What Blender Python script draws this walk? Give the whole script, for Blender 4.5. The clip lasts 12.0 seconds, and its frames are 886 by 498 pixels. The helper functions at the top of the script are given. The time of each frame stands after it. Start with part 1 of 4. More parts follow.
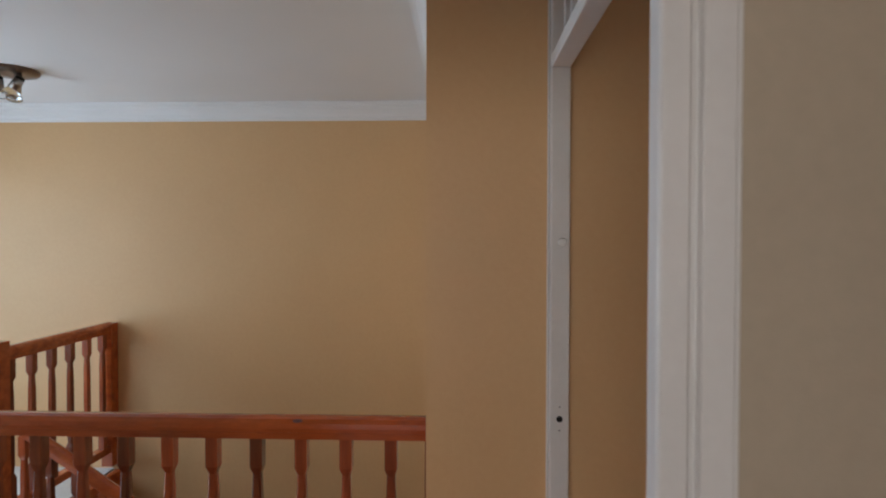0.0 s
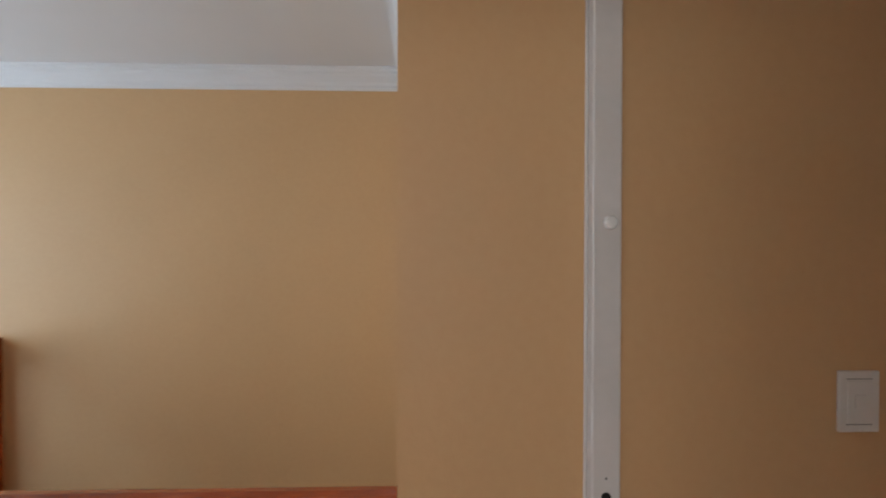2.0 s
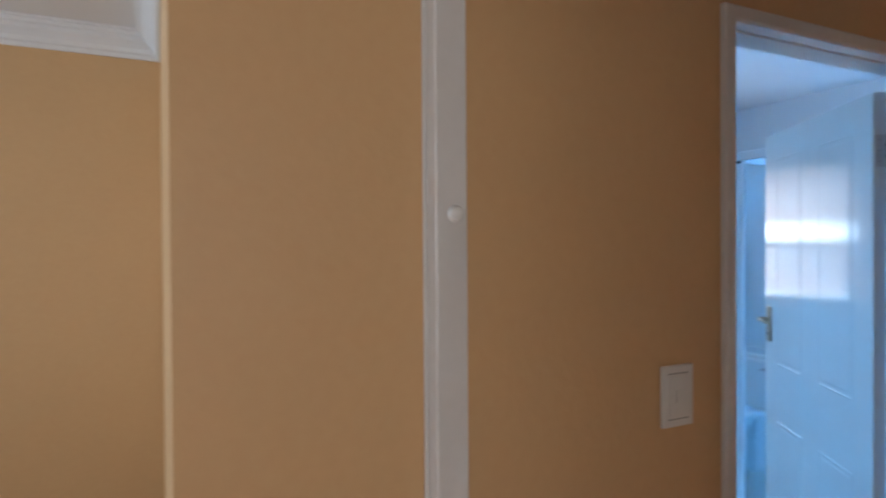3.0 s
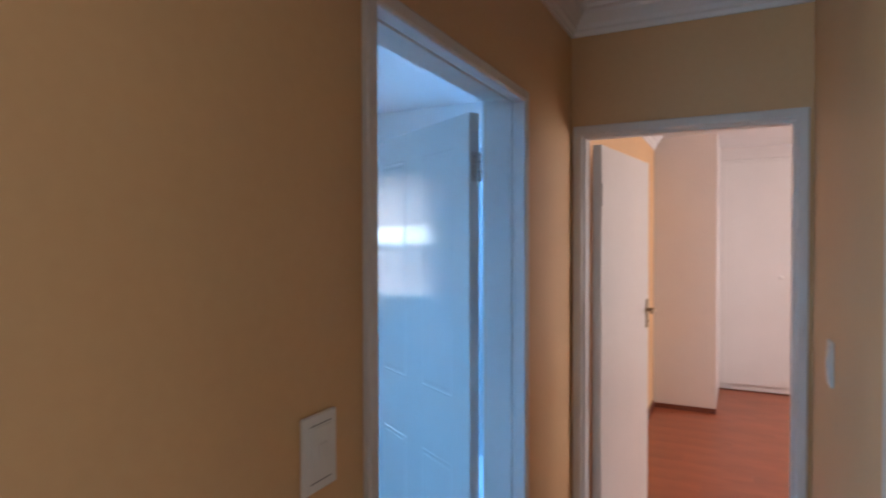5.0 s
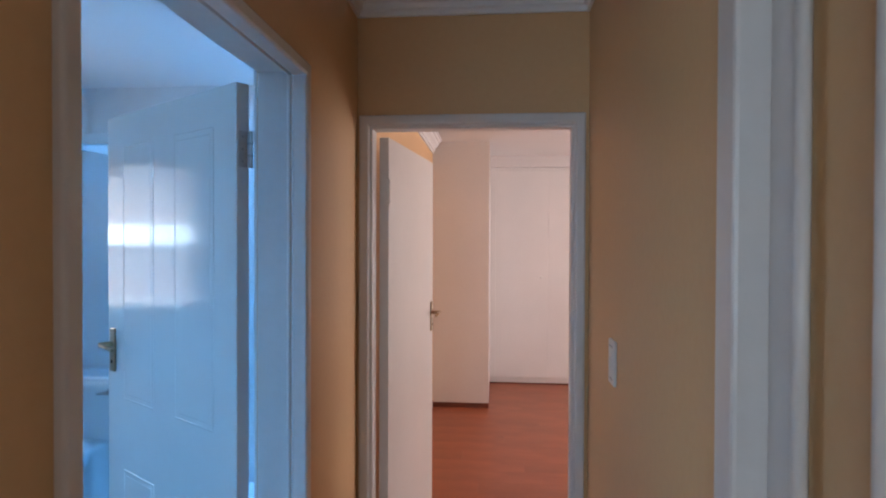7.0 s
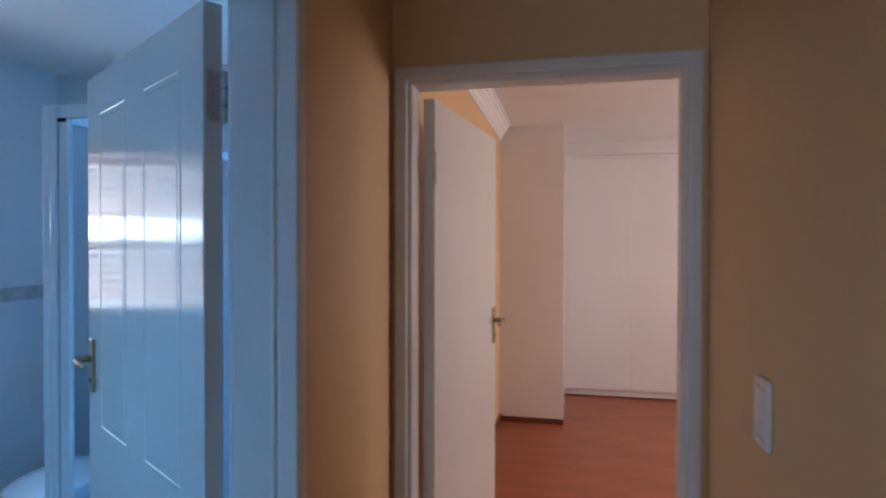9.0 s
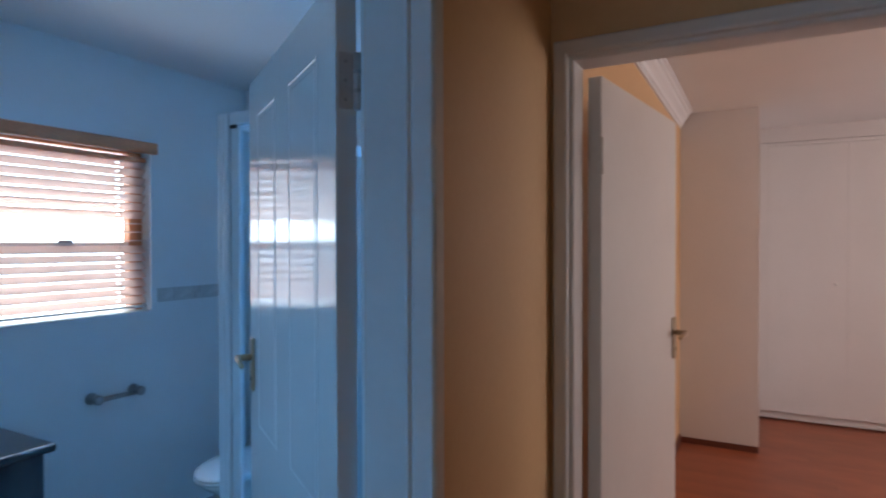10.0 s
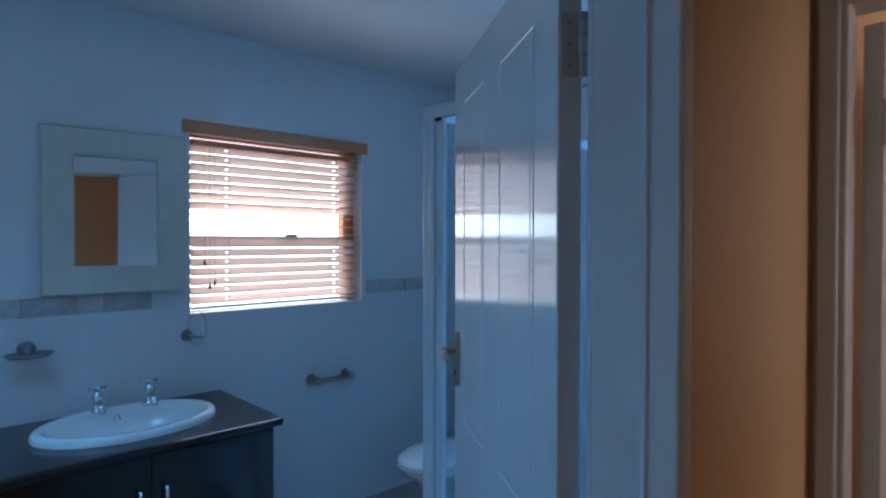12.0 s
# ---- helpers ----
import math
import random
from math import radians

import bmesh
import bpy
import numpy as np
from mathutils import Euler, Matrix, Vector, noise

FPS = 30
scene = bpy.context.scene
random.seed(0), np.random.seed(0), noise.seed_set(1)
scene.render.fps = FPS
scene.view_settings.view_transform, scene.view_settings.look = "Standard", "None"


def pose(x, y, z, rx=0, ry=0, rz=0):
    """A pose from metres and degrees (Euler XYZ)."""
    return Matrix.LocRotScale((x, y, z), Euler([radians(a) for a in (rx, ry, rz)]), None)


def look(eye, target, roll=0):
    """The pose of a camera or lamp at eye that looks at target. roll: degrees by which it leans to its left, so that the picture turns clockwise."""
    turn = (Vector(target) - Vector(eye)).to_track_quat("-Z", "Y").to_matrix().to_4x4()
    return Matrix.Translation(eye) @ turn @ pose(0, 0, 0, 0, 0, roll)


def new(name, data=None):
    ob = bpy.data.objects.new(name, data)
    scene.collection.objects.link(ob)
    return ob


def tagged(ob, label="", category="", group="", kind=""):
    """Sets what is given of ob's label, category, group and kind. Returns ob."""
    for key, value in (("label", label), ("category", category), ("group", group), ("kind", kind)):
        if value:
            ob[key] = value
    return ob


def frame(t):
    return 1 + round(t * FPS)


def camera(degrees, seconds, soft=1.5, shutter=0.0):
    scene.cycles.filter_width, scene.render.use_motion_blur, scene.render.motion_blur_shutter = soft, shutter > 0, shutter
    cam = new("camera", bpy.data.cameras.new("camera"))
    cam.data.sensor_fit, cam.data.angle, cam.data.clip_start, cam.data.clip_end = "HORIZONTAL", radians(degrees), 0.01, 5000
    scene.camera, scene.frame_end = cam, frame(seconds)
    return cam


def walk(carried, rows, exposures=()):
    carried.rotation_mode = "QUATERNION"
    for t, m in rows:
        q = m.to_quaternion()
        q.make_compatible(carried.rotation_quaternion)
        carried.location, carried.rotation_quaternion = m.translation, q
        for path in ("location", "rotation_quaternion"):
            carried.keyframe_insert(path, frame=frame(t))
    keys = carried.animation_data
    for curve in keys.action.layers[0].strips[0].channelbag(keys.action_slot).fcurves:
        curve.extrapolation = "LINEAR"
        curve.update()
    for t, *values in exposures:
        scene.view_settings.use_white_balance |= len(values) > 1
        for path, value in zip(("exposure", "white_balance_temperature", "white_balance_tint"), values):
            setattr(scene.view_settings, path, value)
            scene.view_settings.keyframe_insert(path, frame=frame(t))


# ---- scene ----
cam = camera(73.9, 12.0, soft=2.0, shutter=0.5)
PATH = [
    (0, (1.834, -0.292, 1.634), (-0.165, -0.361, 1.597), 0.1),
    (0.5, (1.655, -0.332, 1.628), (-0.343, -0.401, 1.593), 0.1),
    (1, (1.501, -0.353, 1.609), (-0.498, -0.418, 1.575), 0.1),
    (1.5, (1.327, -0.345, 1.601), (-0.672, -0.392, 1.570), 0.1),
    (2, (1.174, -0.359, 1.585), (-0.824, -0.288, 1.558), 0.1),
    (2.5, (1.035, -0.412, 1.581), (-0.917, 0.026, 1.569), -0.1),
    (3, (0.883, -0.422, 1.575), (-0.919, 0.447, 1.555), -0.4),
    (3.5, (0.778, -0.332, 1.571), (-0.854, 0.823, 1.549), -0.2),
    (5.3, (0.610, -0.214, 1.610), (-0.139, 1.641, 1.575), 0.0),
    (5.5, (0.612, -0.185, 1.609), (-0.059, 1.699, 1.574), 0.1),
    (6, (0.589, -0.102, 1.612), (0.091, 1.835, 1.578), 0.1),
    (6.5, (0.541, -0.047, 1.605), (0.211, 1.925, 1.576), 0.2),
    (7, (0.520, 0.014, 1.597), (0.347, 2.006, 1.573), 0.2),
    (9, (0.507, 0.556, 1.568), (0.091, 2.512, 1.542), 0.1),
    (9.5, (0.470, 0.663, 1.563), (-0.219, 2.540, 1.539), -0.1),
    (10, (0.475, 0.749, 1.563), (-0.472, 2.510, 1.542), -0.1),
    (10.5, (0.454, 0.782, 1.564), (-0.675, 2.433, 1.538), -0.1),
    (11, (0.407, 0.791, 1.554), (-0.846, 2.350, 1.532), -0.1),
    (11.5, (0.369, 0.799, 1.546), (-0.987, 2.270, 1.524), 0.0),
    (12, (0.362, 0.810, 1.543), (-1.088, 2.187, 1.517), 0.1),
]
walk(cam, [(t, look(eye, target, roll)) for t, eye, target, roll in PATH],
     exposures=[(0, -0.1), (1.5, 0.05), (2.5, 0.2), (3.5, 0.14), (5.5, 0.05), (7.0, -0.05), (9.0, -0.44), (10.5, -0.90), (11.0, -1.01), (12.0, -1.08)])

# ---- world, sun, window light, blue fills ----
world = bpy.data.worlds.new("sky")
scene.world = world
world.use_nodes = True
wn = world.node_tree.nodes
sky = wn.new("ShaderNodeTexSky")
sky.sky_type, sky.sun_disc = "NISHITA", False
sky.sun_elevation, sky.sun_rotation = radians(54), radians(-80)
wn["Background"].inputs["Strength"].default_value = 0.12
world.node_tree.links.new(sky.outputs["Color"], wn["Background"].inputs["Color"])

sun_data = bpy.data.lights.new("sun", "SUN")
sun_data.energy, sun_data.angle, sun_data.color = 3.5, radians(0.6), (1.0, 0.95, 0.88)
sun = new("sun", sun_data)
sun.matrix_world = look((-34, 6, 48), (0, 0, 0))


CZ = 2.56            # ceiling height


def window_light(name, eye, target, width, height, watts, colour, spread=180):
    data = bpy.data.lights.new(name, "AREA")
    data.spread = radians(spread)
    data.shape, data.size, data.size_y, data.energy, data.color = "RECTANGLE", width, height, watts, colour
    ob = new(name, data)
    ob.matrix_world = look(eye, target)
    return ob


window_light("bathroom_window_light", (-3.0, 2.37, 1.84), (-2.0, 2.37, 1.50), 1.7, 1.7, 106, (0.66, 0.82, 1.0))
# Two blue fill lamps, added above the ceiling to brighten the bathroom's lower parts.
window_light("bathroom_blue_fill", (-1.15, 0.50, CZ + 0.60), (-1.15, 0.52, 0.0), 1.0, 1.0, 50, (0.12, 0.46, 1.0), 105)
window_light("shower_blue_fill", (-0.425, 3.10, CZ + 0.40), (-0.43, 3.1, 0.0), 0.5, 0.75, 100, (0.11, 0.43, 1.0), 130)
window_light("landing_window_light", (-0.80, -4.34, 1.30), (-0.80, -3.0, 1.02), 2.5, 1.6, 55, (0.60, 0.79, 1.0))
window_light("bedroom_window_light", (4.02, 4.6, 1.5), (2.0, 4.6, 1.5), 2.0, 1.4, 64, (0.95, 0.86, 0.89))
window_light("start_room_window_light", (3.72, -1.20, 1.55), (2.0, -1.20, 1.50), 2.1, 1.3, 21, (0.95, 0.92, 0.92))

# ---- materials ----


def material(name, colour, rough=0.5, metal=0.0, spread=0.06, scale=6.0, fine=90.0, bump=0.05, spec=0.5, coat=0.0, stretch=(1, 1, 1), tint=None, random_tone=0.0):
    """A surface with tone variation at two scales and a fine relief."""
    mat = bpy.data.materials.new(name)
    mat.use_nodes = True
    n, l = mat.node_tree.nodes, mat.node_tree.links
    b = n["Principled BSDF"]
    b.inputs["Roughness"].default_value = rough
    b.inputs["Metallic"].default_value = metal
    b.inputs["Specular IOR Level"].default_value = spec
    b.inputs["Coat Weight"].default_value = coat
    b.inputs["Coat Roughness"].default_value = 0.1
    coord = n.new("ShaderNodeTexCoord")
    mp = n.new("ShaderNodeMapping")
    mp.inputs["Scale"].default_value = stretch
    l.new(coord.outputs["Object"], mp.inputs["Vector"])
    big, small = n.new("ShaderNodeTexNoise"), n.new("ShaderNodeTexNoise")
    big.inputs["Scale"].default_value, small.inputs["Scale"].default_value = scale, fine
    big.inputs["Detail"].default_value, small.inputs["Detail"].default_value = 4, 3
    for t in (big, small):
        l.new(mp.outputs["Vector"], t.inputs["Vector"])
    ramp = n.new("ShaderNodeValToRGB")
    c2 = tint or tuple(c * (1 - 2 * spread) for c in colour)
    ramp.color_ramp.elements[0].position, ramp.color_ramp.elements[0].color = 0.3, (*c2, 1)
    ramp.color_ramp.elements[1].position, ramp.color_ramp.elements[1].color = 0.7, (*colour, 1)
    l.new(big.outputs["Fac"], ramp.inputs["Fac"])
    mix = n.new("ShaderNodeMix")
    mix.data_type, mix.blend_type = "RGBA", "OVERLAY"
    mix.inputs["Factor"].default_value = min(1.0, spread * 2)
    l.new(ramp.outputs["Color"], mix.inputs[6])
    l.new(small.outputs["Fac"], mix.inputs[7])
    out = mix.outputs[2]
    if random_tone:
        info, hsv, mr = n.new("ShaderNodeObjectInfo"), n.new("ShaderNodeHueSaturation"), n.new("ShaderNodeMapRange")
        mr.inputs["To Min"].default_value, mr.inputs["To Max"].default_value = 1 - random_tone, 1 + random_tone
        l.new(info.outputs["Random"], mr.inputs["Value"])
        l.new(mr.outputs["Result"], hsv.inputs["Value"])
        l.new(out, hsv.inputs["Color"])
        out = hsv.outputs["Color"]
    l.new(out, b.inputs["Base Color"])
    if bump:
        bp = n.new("ShaderNodeBump")
        bp.inputs["Strength"].default_value, bp.inputs["Distance"].default_value = bump, 0.01
        l.new(small.outputs["Fac"], bp.inputs["Height"])
        l.new(bp.outputs["Normal"], b.inputs["Normal"])
    return mat


M_TAN = material("tan_wall_paint", (0.72, 0.45, 0.222), 0.5, spread=0.03, scale=1.3, fine=45, bump=0.09)
M_BEIGE = material("greyish_beige_wall_paint", (0.47, 0.385, 0.285), 0.55, spread=0.03, scale=1.3, fine=45, bump=0.09)
M_OFFWHITE = material("off_white_wall_paint", (0.75, 0.70, 0.67), 0.6, spread=0.03, scale=1.5, fine=70, bump=0.08)
M_CEIL = material("ceiling_paint", (0.78, 0.76, 0.75), 0.8, spread=0.02, scale=1.2, fine=80, bump=0.06)
M_CORNICE = material("cornice_plaster", (0.82, 0.81, 0.80), 0.6, spread=0.02, scale=3, fine=60, bump=0.03)
M_FRAME = material("white_frame_paint", (0.74, 0.71, 0.68), 0.34, spread=0.04, scale=5, fine=45, bump=0.05)
M_DOOR = material("white_door_paint", (0.76, 0.72, 0.67), 0.32, spread=0.03, scale=2, fine=25, bump=0.03)
M_GLOSS = material("glossy_white_door_enamel", (0.74, 0.74, 0.72), 0.13, spread=0.02, scale=2, fine=14, bump=0.035, coat=0.3)
M_CUPBOARD = material("white_cupboard_paint", (0.78, 0.74, 0.71), 0.45, spread=0.025, scale=2, fine=40, bump=0.03)
M_PLASTIC = material("white_switch_plastic", (0.80, 0.78, 0.74), 0.3, spread=0.02, scale=20, fine=200, bump=0.0)
M_RAIL = material("varnished_red_wood", (0.52, 0.105, 0.022), 0.16, spread=0.10, scale=7, fine=60, bump=0.04, coat=0.6, stretch=(3, 0.6, 3), tint=(0.30, 0.052, 0.013))
M_BAL = material("varnished_baluster_wood", (0.38, 0.080, 0.024), 0.27, spread=0.10, scale=9, fine=60, bump=0.04, coat=0.4, stretch=(4, 4, 0.5), tint=(0.19, 0.038, 0.014), random_tone=0.5)
M_LAMINATE = material("red_brown_laminate", (0.40, 0.115, 0.05), 0.36, spread=0.03, scale=2.6, fine=16, bump=0.015, stretch=(0.8, 2.0, 1), tint=(0.29, 0.078, 0.034), random_tone=0.05)
M_JOINT = material("laminate_joint", (0.22, 0.065, 0.03), 0.6, bump=0.0)
M_SKIRT = material("dark_wood_skirting", (0.16, 0.05, 0.03), 0.4, spread=0.1, scale=8, stretch=(1, 1, 4))
M_TILE = material("white_wall_tile", (0.70, 0.71, 0.71), 0.28, spread=0.02, scale=2.5, fine=12, bump=0.02)
M_DADO = material("grey_stone_border_tile", (0.54, 0.53, 0.51), 0.4, spread=0.13, scale=14, fine=70, bump=0.08, random_tone=0.09)
M_FLOORTILE = material("brown_floor_tile", (0.33, 0.27, 0.22), 0.35, spread=0.1, scale=6, fine=50, bump=0.06, random_tone=0.08)
M_PALETILE = material("pale_landing_tile", (0.62, 0.60, 0.56), 0.35, spread=0.06, scale=6, fine=50, bump=0.04, random_tone=0.05)
M_BRASS = material("brass", (0.46, 0.36, 0.25), 0.33, 1.0, spread=0.08, scale=30, fine=200, bump=0.02)
M_CHROME = material("chrome", (0.72, 0.73, 0.75), 0.12, 1.0, spread=0.03, scale=30, fine=200, bump=0.0)
M_NICKEL = material("brushed_nickel", (0.42, 0.40, 0.38), 0.32, 1.0, spread=0.05, scale=30, fine=200, bump=0.02)
M_STEEL = material("painted_hinge_steel", (0.58, 0.55, 0.52), 0.35, 0.3, spread=0.06, scale=40, fine=200, bump=0.02)
M_BRONZE = material("dark_bronze_metal", (0.20, 0.15, 0.12), 0.35, 0.9, spread=0.08, scale=30, fine=200, bump=0.02)
M_DARK = material("black_hole", (0.012, 0.010, 0.008), 0.8, bump=0.0)
M_VANITY = material("dark_espresso_laminate", (0.011, 0.009, 0.010), 0.2, spread=0.08, scale=5, fine=60, bump=0.02, coat=0.25)
M_CERAMIC = material("white_ceramic", (0.82, 0.82, 0.80), 0.08, spread=0.01, scale=3, fine=20, bump=0.0, coat=0.4)
M_MFRAME = material("cream_painted_wood", (0.62, 0.60, 0.52), 0.5, spread=0.05, scale=6, fine=60, bump=0.08)
M_ALU = material("white_aluminium", (0.78, 0.79, 0.80), 0.08, spread=0.02, scale=5, fine=60, bump=0.0)
M_WINWOOD = material("brown_window_timber", (0.74, 0.30, 0.13), 0.4, spread=0.1, scale=8, fine=60, bump=0.05, stretch=(3, 3, 0.6))
M_BLINDWOOD = material("brown_blind_valance_wood", (0.68, 0.23, 0.09), 0.45, spread=0.1, scale=6, fine=60, bump=0.05, stretch=(3, 0.5, 3))
M_CORD = material("blind_cord", (0.45, 0.34, 0.27), 0.8, bump=0.0)
M_TASSEL = material("dark_tassel_wood", (0.06, 0.03, 0.02), 0.5, bump=0.0)
M_GRASS = material("outside_ground", (0.11, 0.13, 0.06), 0.9, spread=0.2, scale=0.6, fine=20, bump=0.2)


def slat_material():
    mat = material("pale_pink_blind_slat", (0.80, 0.64, 0.57), 0.45, spread=0.05, scale=8, fine=80, bump=0.02, stretch=(3, 0.5, 3))
    n, l = mat.node_tree.nodes, mat.node_tree.links
    # Wood is opaque; translucency is added so the slats glow as if backlit.
    tr, mx = n.new("ShaderNodeBsdfTranslucent"), n.new("ShaderNodeMixShader")
    tr.inputs["Color"].default_value = (0.94, 0.79, 0.72, 1)
    mx.inputs["Fac"].default_value = 0.6
    l.new(n["Principled BSDF"].outputs["BSDF"], mx.inputs[1])
    l.new(tr.outputs["BSDF"], mx.inputs[2])
    l.new(mx.outputs["Shader"], n["Material Output"].inputs["Surface"])
    return mat


M_SLAT = slat_material()


def glass_material(name, colour, rough):
    mat = bpy.data.materials.new(name)
    mat.use_nodes = True
    n, l = mat.node_tree.nodes, mat.node_tree.links
    b = n["Principled BSDF"]
    b.inputs["Base Color"].default_value = (*colour, 1)
    b.inputs["Roughness"].default_value = rough
    b.inputs["Transmission Weight"].default_value = 1.0
    b.inputs["IOR"].default_value = 1.45
    return mat


M_GLASS = glass_material("clear_glass", (0.95, 0.97, 0.97), 0.0)
M_SHOWERGLASS = glass_material("shower_glass", (0.80, 0.88, 0.92), 0.06)
M_MIRROR = material("mirror_silver", (0.86, 0.87, 0.87), 0.02, 1.0, spread=0.0, bump=0.0)

# ---- builders ----


def finish(name, bm, mat, bevel=0.0, smooth=False):
    bmesh.ops.recalc_face_normals(bm, faces=bm.faces)
    me = bpy.data.meshes.new(name)
    bm.to_mesh(me)
    bm.free()
    me.materials.append(mat)
    if smooth:
        me.shade_smooth()
    ob = new(name, me)
    if bevel:
        m = ob.modifiers.new("edge", "BEVEL")
        m.width, m.segments, m.limit_method = bevel, 2, "ANGLE"
    return ob


def part(name, bm, mat, parent, label="", bevel=0.0, smooth=False):
    ob = finish(name, bm, mat, bevel, smooth)
    ob.parent = parent
    if label:
        ob["label"] = label
    return ob


def thing(name, at, label, category, group="", turn=0.0):
    ob = new(name)
    ob.empty_display_size = 0.05
    ob.matrix_world = pose(*at, 0, 0, turn)
    bpy.context.view_layer.update()
    return tagged(ob, label, category, group)


def box(x0, x1, y0, y1, z0, z1, bm=None):
    bm = bm or bmesh.new()
    v = [bm.verts.new((x, y, z)) for z in (z0, z1) for y in (y0, y1) for x in (x0, x1)]
    for f in ((0, 2, 3, 1), (4, 5, 7, 6), (0, 1, 5, 4), (2, 6, 7, 3), (0, 4, 6, 2), (1, 3, 7, 5)):
        bm.faces.new([v[i] for i in f])
    return bm


def tube(p, q, r, bm=None, n=16, r2=None):
    bm = bm or bmesh.new()
    p, q = Vector(p), Vector(q)
    d = q - p
    m = Matrix.Translation((p + q) / 2) @ d.to_track_quat("Z", "Y").to_matrix().to_4x4()
    bmesh.ops.create_cone(bm, cap_ends=True, segments=n, radius1=r, radius2=r if r2 is None else r2, depth=d.length, matrix=m)
    return bm


def lathe(rings, bm=None, n=28, sx=1.0, sy=1.0, at=(0, 0, 0)):
    """A turned shape from (radius, height) rings, capped."""
    bm = bm or bmesh.new()
    rows = []
    for r, h in rings:
        rows.append([bm.verts.new((at[0] + sx * r * math.cos(2 * math.pi * i / n), at[1] + sy * r * math.sin(2 * math.pi * i / n), at[2] + h)) for i in range(n)])
    for a, b in zip(rows, rows[1:]):
        for i in range(n):
            bm.faces.new((a[i], a[(i + 1) % n], b[(i + 1) % n], b[i]))
    bm.faces.new(rows[0])
    bm.faces.new(rows[-1])
    return bm


def prism(profile, p, q, up=(0, 0, 1), bm=None):
    """A profile of (side, up) points drawn out from p to q."""
    bm = bm or bmesh.new()
    p, q, up = Vector(p), Vector(q), Vector(up)
    side = (q - p).normalized().cross(up).normalized()
    rows = [[bm.verts.new(o + side * s + up * u) for s, u in profile] for o in (p, q)]
    k = len(profile)
    for i in range(k):
        bm.faces.new((rows[0][i], rows[0][(i + 1) % k], rows[1][(i + 1) % k], rows[1][i]))
    bm.faces.new(rows[0])
    bm.faces.new(rows[1])
    return bm


def wall(name, axis, c0, c1, a0, a1, z0, z1, mat, holes=()):
    """An upright wall that fills c0 to c1 across the axis and a0 to a1 along it, with real openings (a, b, low, high)."""
    A = sorted({a0, a1, *[h[i] for h in holes for i in (0, 1)]})
    Z = sorted({z0, z1, *[h[i] for h in holes for i in (2, 3)]})

    def solid(i, j):
        if not (0 <= i < len(A) - 1 and 0 <= j < len(Z) - 1):
            return False
        a, z = (A[i] + A[i + 1]) / 2, (Z[j] + Z[j + 1]) / 2
        return not any(h[0] < a < h[1] and h[2] < z < h[3] for h in holes)

    bm = bmesh.new()

    def quad(*pts):
        bm.faces.new([bm.verts.new((c, a, z) if axis == "x" else (a, c, z)) for c, a, z in pts])

    for i in range(len(A) - 1):
        for j in range(len(Z) - 1):
            if not solid(i, j):
                continue
            a, b, lo, hi = A[i], A[i + 1], Z[j], Z[j + 1]
            for c in (c0, c1):
                quad((c, a, lo), (c, b, lo), (c, b, hi), (c, a, hi))
            if not solid(i - 1, j):
                quad((c0, a, lo), (c1, a, lo), (c1, a, hi), (c0, a, hi))
            if not solid(i + 1, j):
                quad((c0, b, lo), (c1, b, lo), (c1, b, hi), (c0, b, hi))
            if not solid(i, j - 1):
                quad((c0, a, lo), (c1, a, lo), (c1, b, lo), (c0, b, lo))
            if not solid(i, j + 1):
                quad((c0, a, hi), (c1, a, hi), (c1, b, hi), (c0, b, hi))
    bmesh.ops.remove_doubles(bm, verts=bm.verts, dist=0.0005)
    return tagged(finish(name, bm, mat), kind="structure")


def frame_profile(step, depth):
    """Across (w) and into (d) the wall: a face, a first reveal, a rebate and a second reveal."""
    p = [(0.0, 0.0), (0.0, -0.011), (0.004, -0.015), (0.032, -0.015), (0.037, -0.011), (0.037, 0.002), (0.046, 0.004), (0.050, 0.009),
         (0.050, step - 0.006), (0.046, step), (0.037, step), (0.037, depth), (0.0, depth)]
    return p


def deep_profile(depth):
    """A thin lining with a broad grooved stop on the far side of the wall."""
    far = depth + 0.006
    return [(-0.002, 0.122), (0.005, 0.122), (0.005, far - 0.045), (0.099, far - 0.045), (0.103, far - 0.041), (0.103, far - 0.004), (0.099, far), (0.064, far), (0.061, far - 0.011),
            (0.051, far - 0.011), (0.048, far), (0.006, far), (0.006, far - 0.004), (-0.002, far - 0.004)]


def plain_profile(step, depth):
    """A flat-faced frame with one deep rebate for the door."""
    return [(0.0, 0.0), (0.0, -0.011), (0.004, -0.015), (0.030, -0.015), (0.036, -0.010), (0.036, 0.026), (0.031, 0.028), (0.031, 0.033), (0.036, 0.035), (0.036, step - 0.004), (0.032, step), (0.022, step), (0.022, depth), (0.0, depth)]


def door_frame(name, axis, face, inward, a0, a1, top, profile):
    """A pressed door frame round an opening: face is the wall's surface, inward the sign of the way into the wall."""
    bm = bmesh.new()
    rows = []
    for a, side, z, drop in ((a0, 1, 0.0, 0), (a0, 1, top, 1), (a1, -1, top, 1), (a1, -1, 0.0, 0)):
        row = []
        for w, d in profile:
            c, s, h = face + inward * d, a + side * w, z - drop * w
            row.append(bm.verts.new((c, s, h) if axis == "x" else (s, c, h)))
        rows.append(row)
    k = len(profile)
    for r, s in zip(rows, rows[1:]):
        for i in range(k):
            bm.faces.new((r[i], r[(i + 1) % k], s[(i + 1) % k], s[i]))
    bm.faces.new(rows[0])
    bm.faces.new(rows[-1])
    return tagged(finish(name, bm, M_FRAME, 0.003), kind="structure")


